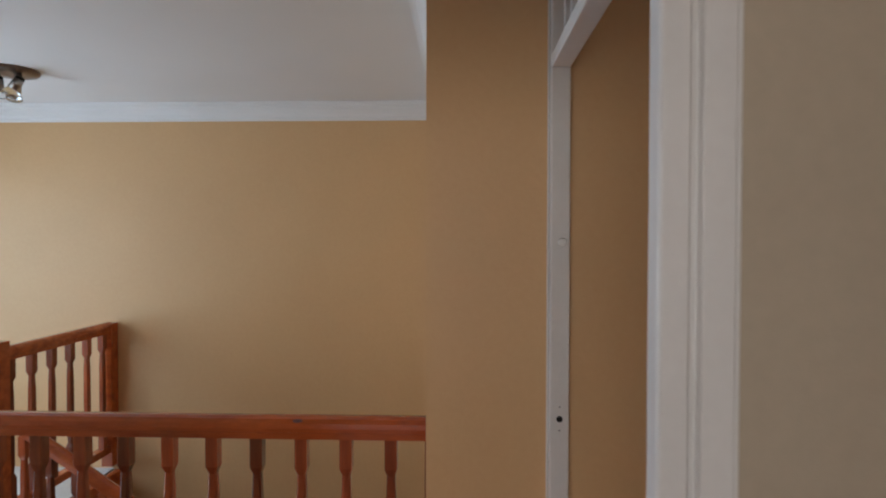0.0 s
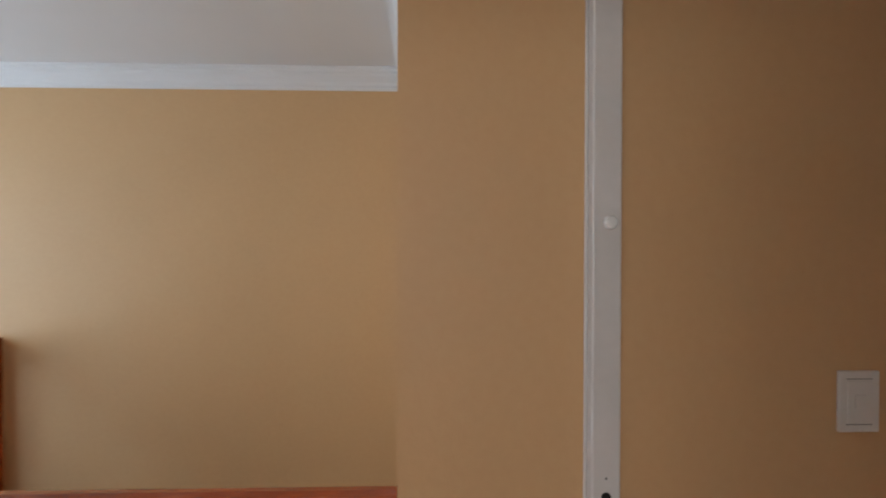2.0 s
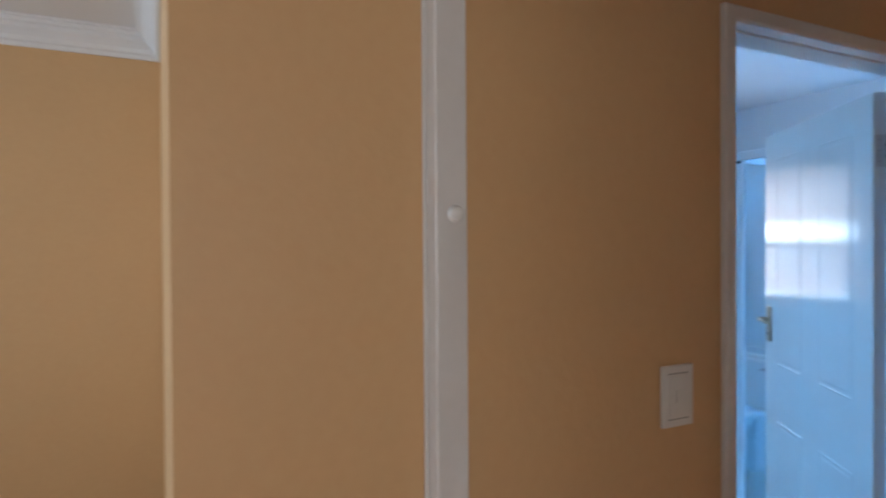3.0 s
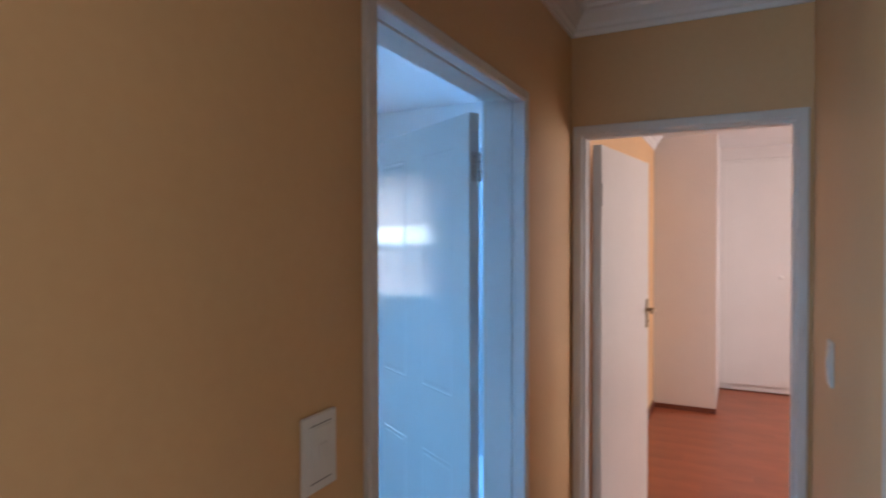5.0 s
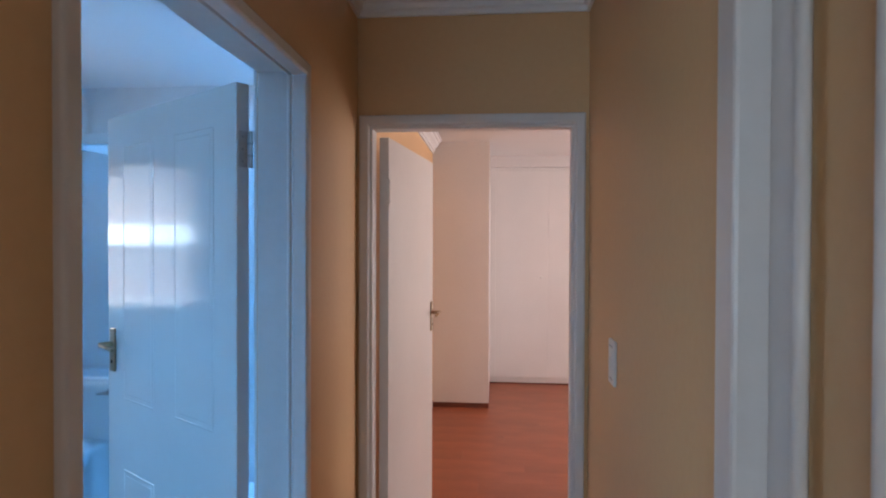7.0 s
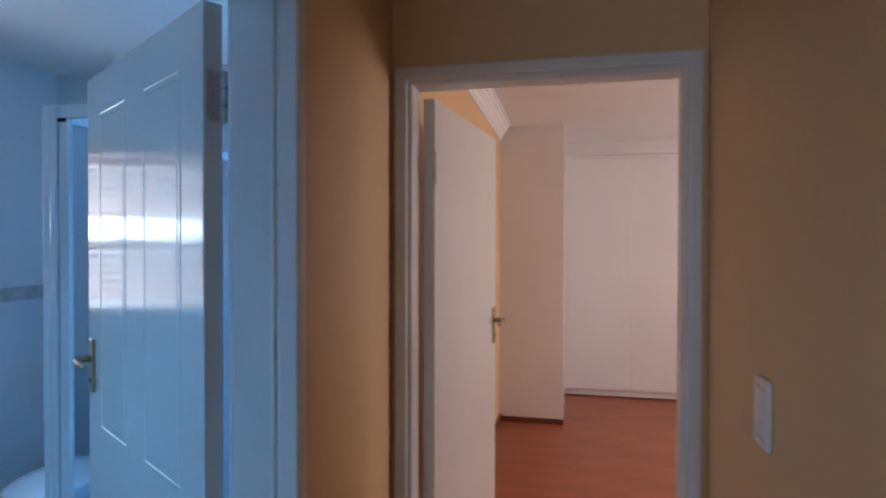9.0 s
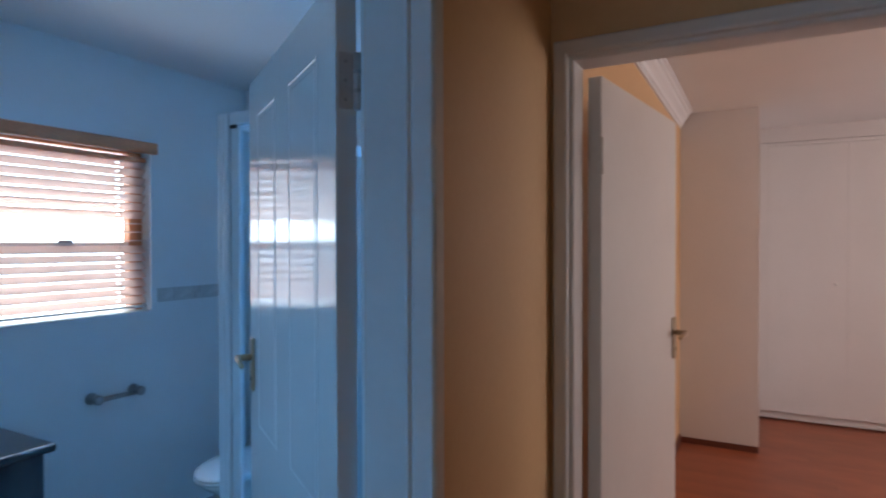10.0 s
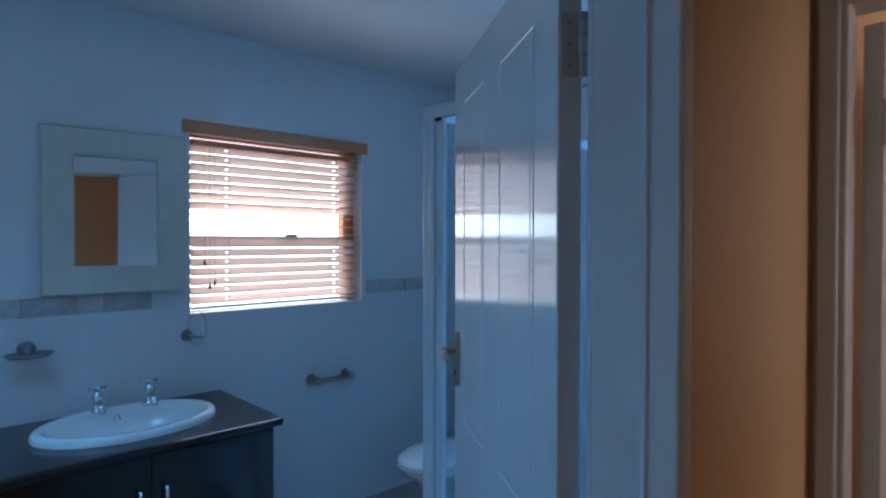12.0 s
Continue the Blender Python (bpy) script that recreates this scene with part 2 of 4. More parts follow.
CORNICE_PROFILE = ((0.0, 0.0), (0.0, 0.115), (0.012, 0.115), (0.014, 0.098), (0.026, 0.092), (0.030, 0.074), (0.044, 0.060), (0.062, 0.046),
                   (0.066, 0.032), (0.082, 0.026), (0.084, 0.012), (0.098, 0.010), (0.098, 0.0))


def cornice(name, corners, ceiling_z, size=1.0, runs=None):
    """A stepped plaster cornice round a closed outline of right-angled corners, given anticlockwise; runs: the sides that have it."""
    bm = bmesh.new()
    rows, k = [], len(corners)
    for i in range(k):
        p, c, n = Vector(corners[i - 1]), Vector(corners[i]), Vector(corners[(i + 1) % k])
        n1, n2 = (c - p).normalized(), (n - c).normalized()
        off = Vector((-n1.y, n1.x)) + Vector((-n2.y, n2.x))
        rows.append([bm.verts.new((c.x + off.x * o * size, c.y + off.y * o * size, ceiling_z - d * size - 0.001)) for o, d in CORNICE_PROFILE])
    m = len(CORNICE_PROFILE)
    for i in range(k) if runs is None else runs:
        r, s = rows[i], rows[(i + 1) % k]
        for j in range(m):
            bm.faces.new((r[j], r[(j + 1) % m], s[(j + 1) % m], s[j]))
    bmesh.ops.delete(bm, geom=[v for v in bm.verts if not v.link_faces], context="VERTS")
    return tagged(finish(name, bm, M_CORNICE), kind="structure")


def slab(name, x0, x1, y0, y1, z0, z1, mat):
    return tagged(finish(name, box(x0, x1, y0, y1, z0, z1), mat), kind="structure")


# Ceiling openings added out of view, only to let the blue fills in.
ADDED_SKYLIGHT = (-1.60, -0.70, 0.05, 0.95)
ADDED_SHOWER_SKYLIGHT = (-0.65, -0.2, 2.75, 3.45)


def holed_slab(name, x0, x1, y0, y1, z0, z1, mat, hole):
    """A flat slab with one rectangular opening through it."""
    a0, a1, b0, b1 = hole
    bm = bmesh.new()
    outer, inner = ((x0, y0), (x1, y0), (x1, y1), (x0, y1)), ((a0, b0), (a1, b0), (a1, b1), (a0, b1))
    rows = [[bm.verts.new((*p, z)) for p in ring] for ring, z in ((outer, z0), (inner, z0), (inner, z1), (outer, z1))]
    for r, q in zip(rows, rows[1:] + rows[:1]):
        for i in range(4):
            bm.faces.new((r[i], r[(i + 1) % 4], q[(i + 1) % 4], q[i]))
    return tagged(finish(name, bm, mat), kind="structure")


# ---- the setting ----
BZ = 2.562           # ceiling height of the bedroom
RT = 0.215           # thickness of that wall
RW = 0.866           # face of the passage's other wall
FARX, WINX = -2.23, -2.508
BX = -0.075          # face of the bedroom's side wall
PIER = (0.474, 5.68)  # corner of the pier beside the wardrobe
END = 2.222          # face of the passage's end wall
LOW = -2.75          # floor below the stairs

wall("wall_passage_bath", "x", -0.135, 0.0, -0.408, END, 0.0, CZ, M_TAN, [(0.685, 1.595, 0.0, 2.069)])
wall("wall_passage_rooms", "x", RW, RW + 0.12, -4.5, END, 0.0, CZ, M_TAN, [(-1.100, 0.110, 0.0, 2.30)])
wall("wall_rooms_passage", "x", RW + 0.12, RW + RT, -4.5, END, 0.0, CZ, M_BEIGE, [(-1.100, 0.055, 0.0, 2.120)])
wall("wall_passage_end", "y", END, END + 0.165, -0.165, 4.0, 0.0, BZ, M_TAN, [(0.039, 0.823, 0.0, 2.047)])
wall("wall_stairwell_bath", "y", -0.408, -0.24, FARX, -0.135, LOW, CZ, M_TAN)
wall("wall_stairwell_far", "x", FARX - 0.2, FARX, -4.1, -0.408, LOW, CZ, M_TAN)
wall("wall_landing_window", "y", -4.3, -4.1, FARX - 0.2, RW, LOW, CZ, M_TAN, [(-2.05, 0.45, 0.5, 2.1)])
wall("wall_under_landing", "x", -0.10, 0.05, -4.1, -0.40, LOW, -0.2, M_TAN)
wall("wall_bath_window", "x", WINX - 0.24, WINX, -0.24, 3.55, 0.0, CZ, M_TILE, [(1.870, 2.867, 1.186, 2.067)])
wall("wall_bath_end", "y", 3.55, 3.70, WINX - 0.24, -0.165, 0.0, CZ, M_TILE)
wall("wall_bath_near", "y", -0.24, -0.232, WINX, -0.135, 0.0, CZ, M_TILE)
wall("wall_bath_passage_tiles", "x", -0.143, -0.135, -0.23, END, 0.0, CZ, M_TILE, [(0.685, 1.595, 0.0, 2.069)])
wall("wall_bath_shower_tiles", "x", -0.173, -0.165, END, 3.55, 0.0, CZ, M_TILE)
wall("wall_bedroom_side", "x", -0.165, BX, END + 0.165, 7.5, 0.0, BZ, M_TAN)
wall("wall_bedroom_end", "y", 7.35, 7.5, BX, 4.0, 0.0, BZ, M_OFFWHITE)
wall("wall_bedroom_window", "x", 3.8, 4.0, END + 0.165, 7.35, 0.0, BZ, M_OFFWHITE, [(3.6, 5.6, 0.8, 2.2)])
wall("wall_rooms_window", "x", 3.5, 3.7, -4.6, END, 0.0, CZ, M_OFFWHITE, [(-2.25, -0.15, 0.9, 2.2)])
wall("wall_between_rooms", "y", 0.34, 0.44, RW + RT, 3.5, 0.0, CZ, M_BEIGE)
wall("wall_start_room_end", "y", -4.6, -4.5, RW, 3.5, 0.0, CZ, M_BEIGE)

slab("ceiling_passage", -0.001, RW, -4.1, END, CZ, CZ + 0.12, M_CEIL)
slab("ceiling_stairwell", FARX, -0.001, -4.1, -0.408, CZ, CZ + 0.12, M_CEIL)
holed_slab("ceiling_bathroom", WINX, -0.135, -0.24, 2.2, CZ, CZ + 0.12, M_CEIL, ADDED_SKYLIGHT)
holed_slab("ceiling_shower", WINX, -0.135, 2.2, 3.55, CZ, CZ + 0.12, M_CEIL, ADDED_SHOWER_SKYLIGHT)
slab("ceiling_bedroom", BX, 3.8, END + 0.165, 7.35, BZ, CZ + 0.12, M_CEIL)
slab("ceiling_rooms", RW + RT, 3.5, -4.5, END, CZ, CZ + 0.12, M_CEIL)
holed_slab("roof", -2.9, 4.1, -4.9, 2.2, CZ + 0.122, CZ + 0.3, M_CEIL, ADDED_SKYLIGHT)
holed_slab("roof_back", -2.9, 4.1, 2.2, 7.6, CZ + 0.122, CZ + 0.3, M_CEIL, ADDED_SHOWER_SKYLIGHT)
cornice("cornice_landing", [(FARX, -4.1), (RW, -4.1), (RW, END), (0.0, END), (0.0, -0.408), (FARX, -0.408)], CZ)
cornice("cornice_bedroom", [(BX, END + 0.165), (3.8, END + 0.165), (3.8, 6.655), (PIER[0], 6.655), (PIER[0], PIER[1] - 0.002), (BX, PIER[1] - 0.002)], BZ, 1.0, (0, 5))
cornice("cornice_start_room", [(RW + RT, -4.5), (3.5, -4.5), (3.5, 0.34), (RW + RT, 0.34)], CZ)

slab("floor_passage_base", -0.12, RW + RT, -4.1, END + 0.165, -0.22, -0.012, M_JOINT)
slab("floor_landing_beyond", FARX, -0.12, -4.1, -2.755, -0.22, -0.012, M_JOINT)
slab("floor_bathroom_base", WINX, -0.12, -0.24, 3.55, -0.22, -0.012, M_JOINT)
slab("floor_bedroom_base", -0.12, 4.0, END + 0.165, 7.5, -0.22, -0.012, M_JOINT)
slab("floor_rooms_base", RW + RT, 3.5, -4.5, END, -0.22, -0.012, M_JOINT)
slab("floor_lower", FARX, 0.0, -4.1, -0.40, LOW - 0.1, LOW, M_PALETILE)
ground = slab("ground", -3000, 3000, -3000, 3000, LOW - 0.4, LOW - 0.12, M_GRASS)

door_frame("door_frame_bath", "x", 0.0, -1, 0.668, 1.612, 2.085, plain_profile(0.045, 0.132))
door_frame("door_frame_bedroom", "y", END, 1, 0.009, 0.853, 2.074, frame_profile(0.06, 0.14))
door_frame("door_frame_start_room", "x", RW, 1, -1.100, 0.055, 2.120, deep_profile(RT))

# skirtings in the bedroom
tagged(finish("skirting_bedroom_side", box(BX, BX + 0.014, END + 0.165, PIER[1] - 0.02, 0.0, 0.07), M_SKIRT, 0.003), kind="structure")


# pier beside the wardrobe
tagged(finish("bedroom_pier", box(BX, PIER[0], PIER[1], 7.35, 0.045, BZ), M_OFFWHITE, 0.004), "off-white painted wall pier beside the wardrobe", "pier", kind="structure")
tagged(finish("skirting_pier", box(BX, PIER[0] - 0.003, PIER[1] - 0.005, PIER[1] + 0.04, 0.0, 0.045), M_SKIRT, 0.002), kind="structure")

# ---- security gate frame across the passage ----


GX = RW + 0.138       # inner face of the gate's far post


def gate_frame():
    t = thing("gate_frame", (0, 0, 0), "white painted steel security gate frame across the passage", "gate frame")
    part("post", box(0.001, 0.038, -0.027, 0.031, 0.0, CZ - 0.12), M_FRAME, t, bevel=0.004)
    part("wall_lip", box(0.001, 0.007, -0.034, -0.027, 0.0, CZ - 0.12), M_FRAME, t, bevel=0.002)
    part("post", box(GX, GX + 0.036, -0.027, 0.031, 0.0, 2.192), M_FRAME, t, bevel=0.004)
    part("header", box(0.038, GX, -0.027, 0.031, 2.150, 2.192), M_FRAME, t, bevel=0.004)
    part("top_rail", box(0.038, RW - 0.038, -0.027, 0.031, CZ - 0.16, CZ - 0.12), M_FRAME, t, bevel=0.004)
    for i in range(7):
        x = 0.038 + (i + 1) * (RW - 0.076) / 8
        part("bar", box(x - 0.008, x + 0.008, -0.006, 0.010, 2.190, CZ - 0.158), M_FRAME, t, bevel=0.002)
    # The holes are raised black discs, with their inner shade put into the colour.
    part("strike_hole", tube((0.036, 0.002, 1.083), (0.0395, 0.002, 1.083), 0.0098), M_DARK, t, "dark round lock hole")
    for dz in (-0.035, 0.037):
        part("screw_hole", tube((0.036, 0.002, 1.083 + dz), (0.0393, 0.002, 1.083 + dz), 0.0022, n=10), M_DARK, t)
    part("stop_button", lathe([(0.014, 0.0), (0.014, 0.004), (0.011, 0.009), (0.004, 0.011)], at=(0, 0, 0)), M_PLASTIC, t, "round white rubber door stop").matrix_local = pose(0.037, 0.008, 1.622, 0, 90, 0)
    return t


gate_frame()


def gate_leaf():
    """The gate itself, folded back flat along the passage wall."""
    t = thing("security_gate", (0, 0, 0), "white steel barred security gate folded open along the wall", "gate")
    x0, x1 = RW - 0.054, RW - 0.002
    part("lock_stile", box(x0, x1, 0.764, 0.826, 0.03, 2.12), M_FRAME, t, bevel=0.006)
    part("stile_flange", box(x1 - 0.010, x1, 0.694, 0.764, 0.07, 2.08), M_FRAME, t, bevel=0.002)
    part("hinge_stile", box(x0, x1, 0.130, 0.165, 0.03, 2.12), M_FRAME, t, bevel=0.004)
    for z in (0.03, 0.92, 2.08):
        part("rail", box(x0 + 0.010, x1 - 0.004, 0.165, 0.764, z, z + 0.04), M_FRAME, t, bevel=0.003)
    for i in range(4):
        y = 0.680 - i * 0.138
        for lo, hi in ((0.07, 0.92), (0.96, 2.08)):
            part("bar", tube((RW - 0.016, y, lo), (RW - 0.016, y, hi), 0.0088, n=16), M_FRAME, t, smooth=True)
    for z in (0.35, 1.05, 1.85):
        part("hinge", tube((x0 + 0.042, 0.1225, z), (x0 + 0.042, 0.1225, z + 0.09), 0.0085), M_FRAME, t, smooth=True)
    lock = part("lock_box", box(x0 - 0.002, x1 + 0.002, 0.700, 0.762, 1.00, 1.17), M_FRAME, t, bevel=0.003)
    # No hole is cut: a black disc gives the keyhole's shade.
    part("keyhole", tube((x0 - 0.0035, 0.73, 1.06), (x0 - 0.001, 0.73, 1.06), 0.008, n=12), M_DARK, lock)
    return t


gate_leaf()

# ---- switches ----


def switch(at, turn, h, w, label):
    t = thing("light_switch", at, label, "switch", "passage switches", turn)
    part("plate", box(0.0, 0.009, -w / 2, w / 2, -h / 2, h / 2), M_PLASTIC, t, bevel=0.003)
    part("insert", box(0.009, 0.0115, -w * 0.30, w * 0.30, -h * 0.34, h * 0.34), M_PLASTIC, t, bevel=0.001)
    part("rocker", box(0.0115, 0.0145, -w * 0.13, w * 0.13, -h * 0.10, h * 0.12), M_PLASTIC, t, bevel=0.001)
    for s in (-1, 1):
        part("seam", box(0.009, 0.0093, -w * 0.32, w * 0.32, s * h * 0.37 - 0.0006, s * h * 0.37 + 0.0006), M_DARK, t)
    return t


switch((0.0, 0.532, 1.259), 0, 0.126, 0.086, "white plastic single light switch on the tan wall")
switch((RW, 1.745, 1.252), 180, 0.128, 0.078, "white plastic light switch near the bedroom door frame")

# ---- doors ----


def lever_handle(t, z, u, d, s, mat, label):
    """A lever on a long plate; u along the leaf, d the face's depth, s the side it stands out to, pointing to negative u."""
    plate = part("handle_plate", box(u - 0.020, u + 0.020, min(d, d + s * 0.008), max(d, d + s * 0.008), z - 0.080, z + 0.075), mat, t, label, bevel=0.004)
    part("lever", tube((u, d + s * 0.045, z + 0.018), (u - 0.10, d + s * 0.05, z + 0.012), 0.0085, tube((u, d, z + 0.018), (u, d + s * 0.05, z + 0.018), 0.010), r2=0.0065), mat, plate, smooth=True)
    part("key", tube((u, d + s * 0.004, z - 0.045), (u, d + s * 0.010, z - 0.045), 0.006, n=12), M_DARK, plate)


def hinge(t, z, pin, mat, gap):
    h = part("hinge", tube((pin[0], pin[1], z - 0.05), (pin[0], pin[1], z + 0.05), 0.0075), mat, t, "steel butt hinge", smooth=True)
    for k in (-0.017, 0.017):
        part("hinge_gap", tube((pin[0], pin[1], z + k - 0.004), (pin[0], pin[1], z + k + 0.003), 0.0079), gap, h)
    part("hinge_leaf", box(pin[0] + 0.0022, pin[0] + 0.0038, pin[1] + 0.006, pin[1] + 0.034, z - 0.05, z + 0.05), mat, h)
    for k in (-0.034, 0.0, 0.034):
        part("screw", tube((pin[0] + 0.0016, pin[1] + 0.022, z + k), (pin[0] + 0.0024, pin[1] + 0.022, z + k), 0.0036, n=10), gap, h)


def panel_door():
    """The bathroom's door, open inwards; local x runs from the hinge to the free edge, y to the face seen from the passage."""
    ang = math.degrees(math.atan2(2.030 - 1.612, -0.871 + 0.158)) - 3.05
    t = thing("door", (-0.158, 1.612, 0.0), "white glossy four-panel bathroom door standing open", "door", turn=ang)
    part("leaf", box(0.004, 0.824, 0.004, 0.044, 0.008, 2.035), M_GLOSS, t, bevel=0.003)
    for u0, u1 in ((0.118, 0.345), (0.480, 0.700)):
        for z0, z1 in ((0.22, 0.80), (1.045, 1.925)):
            bm = bmesh.new()
            rings = []
            for o, d in ((0.0, 0.0438), (0.0015, 0.0453), (0.004, 0.0454), (0.006, 0.0442), (0.019, 0.0442), (0.0205, 0.0450), (0.024, 0.0451)):
                rings.append([bm.verts.new(p) for p in ((u0 + o, d, z0 + o), (u1 - o, d, z0 + o), (u1 - o, d, z1 - o), (u0 + o, d, z1 - o))])
            for a, b in zip(rings, rings[1:]):
                for i in range(4):
                    bm.faces.new((a[i], a[(i + 1) % 4], b[(i + 1) % 4], b[i]))
            bm.faces.new(rings[-1])
            part("panel", bm, M_GLOSS, t)
    lever_handle(t, 1.212, 0.776, 0.044, 1, M_BRASS, "brass lever handle on a long plate")
    for z in (0.25, 1.852):
        hinge(t, z, (0.0, 0.004), M_STEEL, M_NICKEL)
    return t


panel_door()


def flush_door():
    t = thing("door", (0.093, 2.372, 0.0), "plain white flush bedroom door standing open", "door", turn=82.8)
    part("leaf", box(0.004, 0.792, 0.0, 0.040, 0.008, 2.020), M_DOOR, t, bevel=0.003)
    lever_handle(t, 1.206, 0.755, 0.0, -1, M_BRASS, "brass lever handle on a long plate")
    for z in (0.25, 1.80):
        hinge(t, z, (0.0, 0.0), M_DOOR, M_DOOR)
    return t


flush_door()


# ---- balustrades and stairs ----
BAL_MESH = {}


def baluster_mesh(height):
    """A square baluster with a waisted, chamfered shaft."""
    key = round(height, 3)
    if key not in BAL_MESH:
        bm = bmesh.new()
        rows = []
        for z, r, c in ((0, .021, .002), (.13, .021, .002), (.155, .014, .006), (.20, .0165, .006), (height * .5, .0175, .006), (height - .20, .0165, .006), (height - .125, .014, .006), (height - .10, .021, .002), (height, .021, .002)):
            pts = [(r, -r + c), (r, r - c), (r - c, r), (-r + c, r), (-r, r - c), (-r, -r + c), (-r + c, -r), (r - c, -r)]
            rows.append([bm.verts.new((x, y, z)) for x, y in pts])
        for a, b in zip(rows, rows[1:]):
            for i in range(8):
                bm.faces.new((a[i], a[(i + 1) % 8], b[(i + 1) % 8], b[i]))
        bm.faces.new(rows[0])
        bm.faces.new(rows[-1])
        bmesh.ops.recalc_face_normals(bm, faces=bm.faces)
        me = bpy.data.meshes.new("baluster")
        bm.to_mesh(me)
        bm.free()
        me.materials.append(M_BAL)
        BAL_MESH[key] = me
    return BAL_MESH[key]


RAIL_PROFILE = ((-.022, 0), (.022, 0), (.024, .022), (.032, .026), (.034, .040), (.032, .056), (.024, .070), (.010, .077), (-.010, .077), (-.024, .070), (-.032, .056), (-.034, .040), (-.032, .026), (-.024, .022))


def balustrade(label, p, q, top, count, posts=(), base=0.0, first=0.5, drop=0.0):
    """A guard rail from p to q (plan), with balusters between a bottom rail and a moulded handrail; drop: how far it falls along its run."""
    t = thing("balustrade", (p[0], p[1], 0.0), label, "railing", "stair railings")
    t.matrix_world = Matrix()
    P, Q = Vector((*p, 0)), Vector((*q, -drop))
    along = (Q - P).normalized()
    side = Vector((along.y, -along.x, 0)).normalized()
    up = Vector((0, 0, 1))

    def run(profile, h):
        bm = bmesh.new()
        rows = [[bm.verts.new(o + side * s + up * (u + h)) for s, u in profile] for o in (P, Q)]
        k = len(profile)
        for i in range(k):
            bm.faces.new((rows[0][i], rows[0][(i + 1) % k], rows[1][(i + 1) % k], rows[1][i]))
        bm.faces.new(rows[0])
        bm.faces.new(rows[1])
        return bm

    part("handrail", run(RAIL_PROFILE, top - 0.077), M_RAIL, t)
    if abs(drop) < 0.01 and posts and top < 1.04:
        part("knot", lathe([(0.004, 0.0), (0.011, 0.0006), (0.004, 0.0012)], sx=0.6, sy=1.6), M_SKIRT, t, "dark wood knot").matrix_local = pose(p[0] + 0.0285, p[1] - 0.446, top - 0.012, 0, 52, 0)
    if posts and base == 0.0:
        part("wall_post", box(p[0] - .02, p[0] + .02, p[1] - .018, p[1] - .003, base, top - 0.078), M_BAL, t, "dark half post against the wall", bevel=0.002)
    part("bottom_rail", run(((-.03, 0), (.03, 0), (.03, .04), (.024, .046), (-.024, .046), (-.03, .04)), base + 0.10), M_RAIL, t)
    for i in range(count):
        o = P.lerp(Q, (i + first) / count)
        b = new("baluster", baluster_mesh(top - 0.077 - base - 0.146))
        b.parent = t
        b.location = o + up * (base + 0.146)
    for s, h in posts:
        o = P.lerp(Q, s)
        part("newel_post", box(o.x - .04, o.x + .04, o.y - .04, o.y + .04, o.z + base, o.z + h), M_RAIL, t, bevel=0.004)
    return t


balustrade("red-brown varnished wooden landing balustrade against the tan wall", (-0.147, -0.402), (-0.147, -2.700), 1.030, 15, posts=((0.985, 1.08),), base=0.0, first=0.865)
balustrade("red-brown varnished wooden balustrade ending at a post by the wall", (-2.19, -2.765), (-1.20, -2.765), 1.045, 6, posts=((0.0, 1.038), (1.0, 1.08)), base=0.04, first=0.5)
balustrade("red-brown varnished wooden stair balustrade running down the flight", (-1.20, -2.695), (-1.20, -0.835), 0.705, 13, base=-0.10, drop=1.265)


def stairs():
    t = thing("staircase", (0, 0, 0), "flight of tiled stairs going down beside the balustrade", "stairs")
    for i in range(9):
        y = -2.735 + i * 0.262
        z = -(i + 1) * 0.178
        part("tread", box(-1.17, -0.105, y, y + 0.29, z - 0.04, z), M_PALETILE, t, bevel=0.006)
        part("riser", box(-1.17, -0.105, y - 0.004, y + 0.012, z, z + 0.14), M_PALETILE, t)
    s = bmesh.new()
    rows = [[s.verts.new((x, y, z)) for y, z in ((-2.735, 0.0), (-2.735, -0.34), (-0.42, -1.90), (-0.42, -1.56))] for x in (-1.235, -1.172)]
    for i in range(4):
        s.faces.new((rows[0][i], rows[0][(i + 1) % 4], rows[1][(i + 1) % 4], rows[1][i]))
    s.faces.new(rows[0])
    s.faces.new(rows[1])
    part("string", s, M_RAIL, t, "red-brown varnished stair string")
    return t


stairs()
tagged(finish("trim_landing_edge", box(FARX, -1.24, -2.755, -2.71, -0.22, -0.004), M_RAIL, 0.004), kind="structure")
tagged(finish("trim_landing_side", box(-0.155, -0.12, -2.735, -0.40, -0.22, 0.004), M_RAIL, 0.004), kind="structure")


# ---- landing ceiling light ----
def spot_light():
    t = thing("ceiling_spotlight", (-1.36, -2.795, CZ), "dark metal ceiling plate with glass spot bulbs", "ceiling light")
    part("plate", lathe([(0.135, 0.0), (0.135, -0.012), (0.126, -0.022), (0.06, -0.025)]), M_BRONZE, t, smooth=True)
    for i, lean in enumerate(((0.10, -0.55, -0.85), (0.30, 0.05, -0.95), (-0.30, -0.25, -0.9))):
        a = radians(75 + 120 * i)
        k = Vector((0.060 * math.cos(a), 0.060 * math.sin(a), -0.023))
        e = k + Vector((0.0, 0.0, -0.034))
        arm = part("arm", tube(k, e, 0.011), M_BRONZE, t, "dark swivel arm", smooth=True)
        part("knuckle", tube(e - Vector((0.018, 0, 0)), e + Vector((0.018, 0, 0)), 0.016), M_DARK, arm, smooth=True)
        d = Vector(lean).normalized()
        cup = part("lamp_holder", tube(e, e + d * 0.062, 0.024, r2=0.030), M_NICKEL, t, smooth=True)
        part("bulb", tube(e + d * 0.062, e + d * 0.098, 0.024, tube(e + d * 0.098, e + d * 0.104, 0.043, r2=0.038), r2=0.043), M_GLASS, cup, "clear glass reflector bulb", smooth=True)
    return t


spot_light()

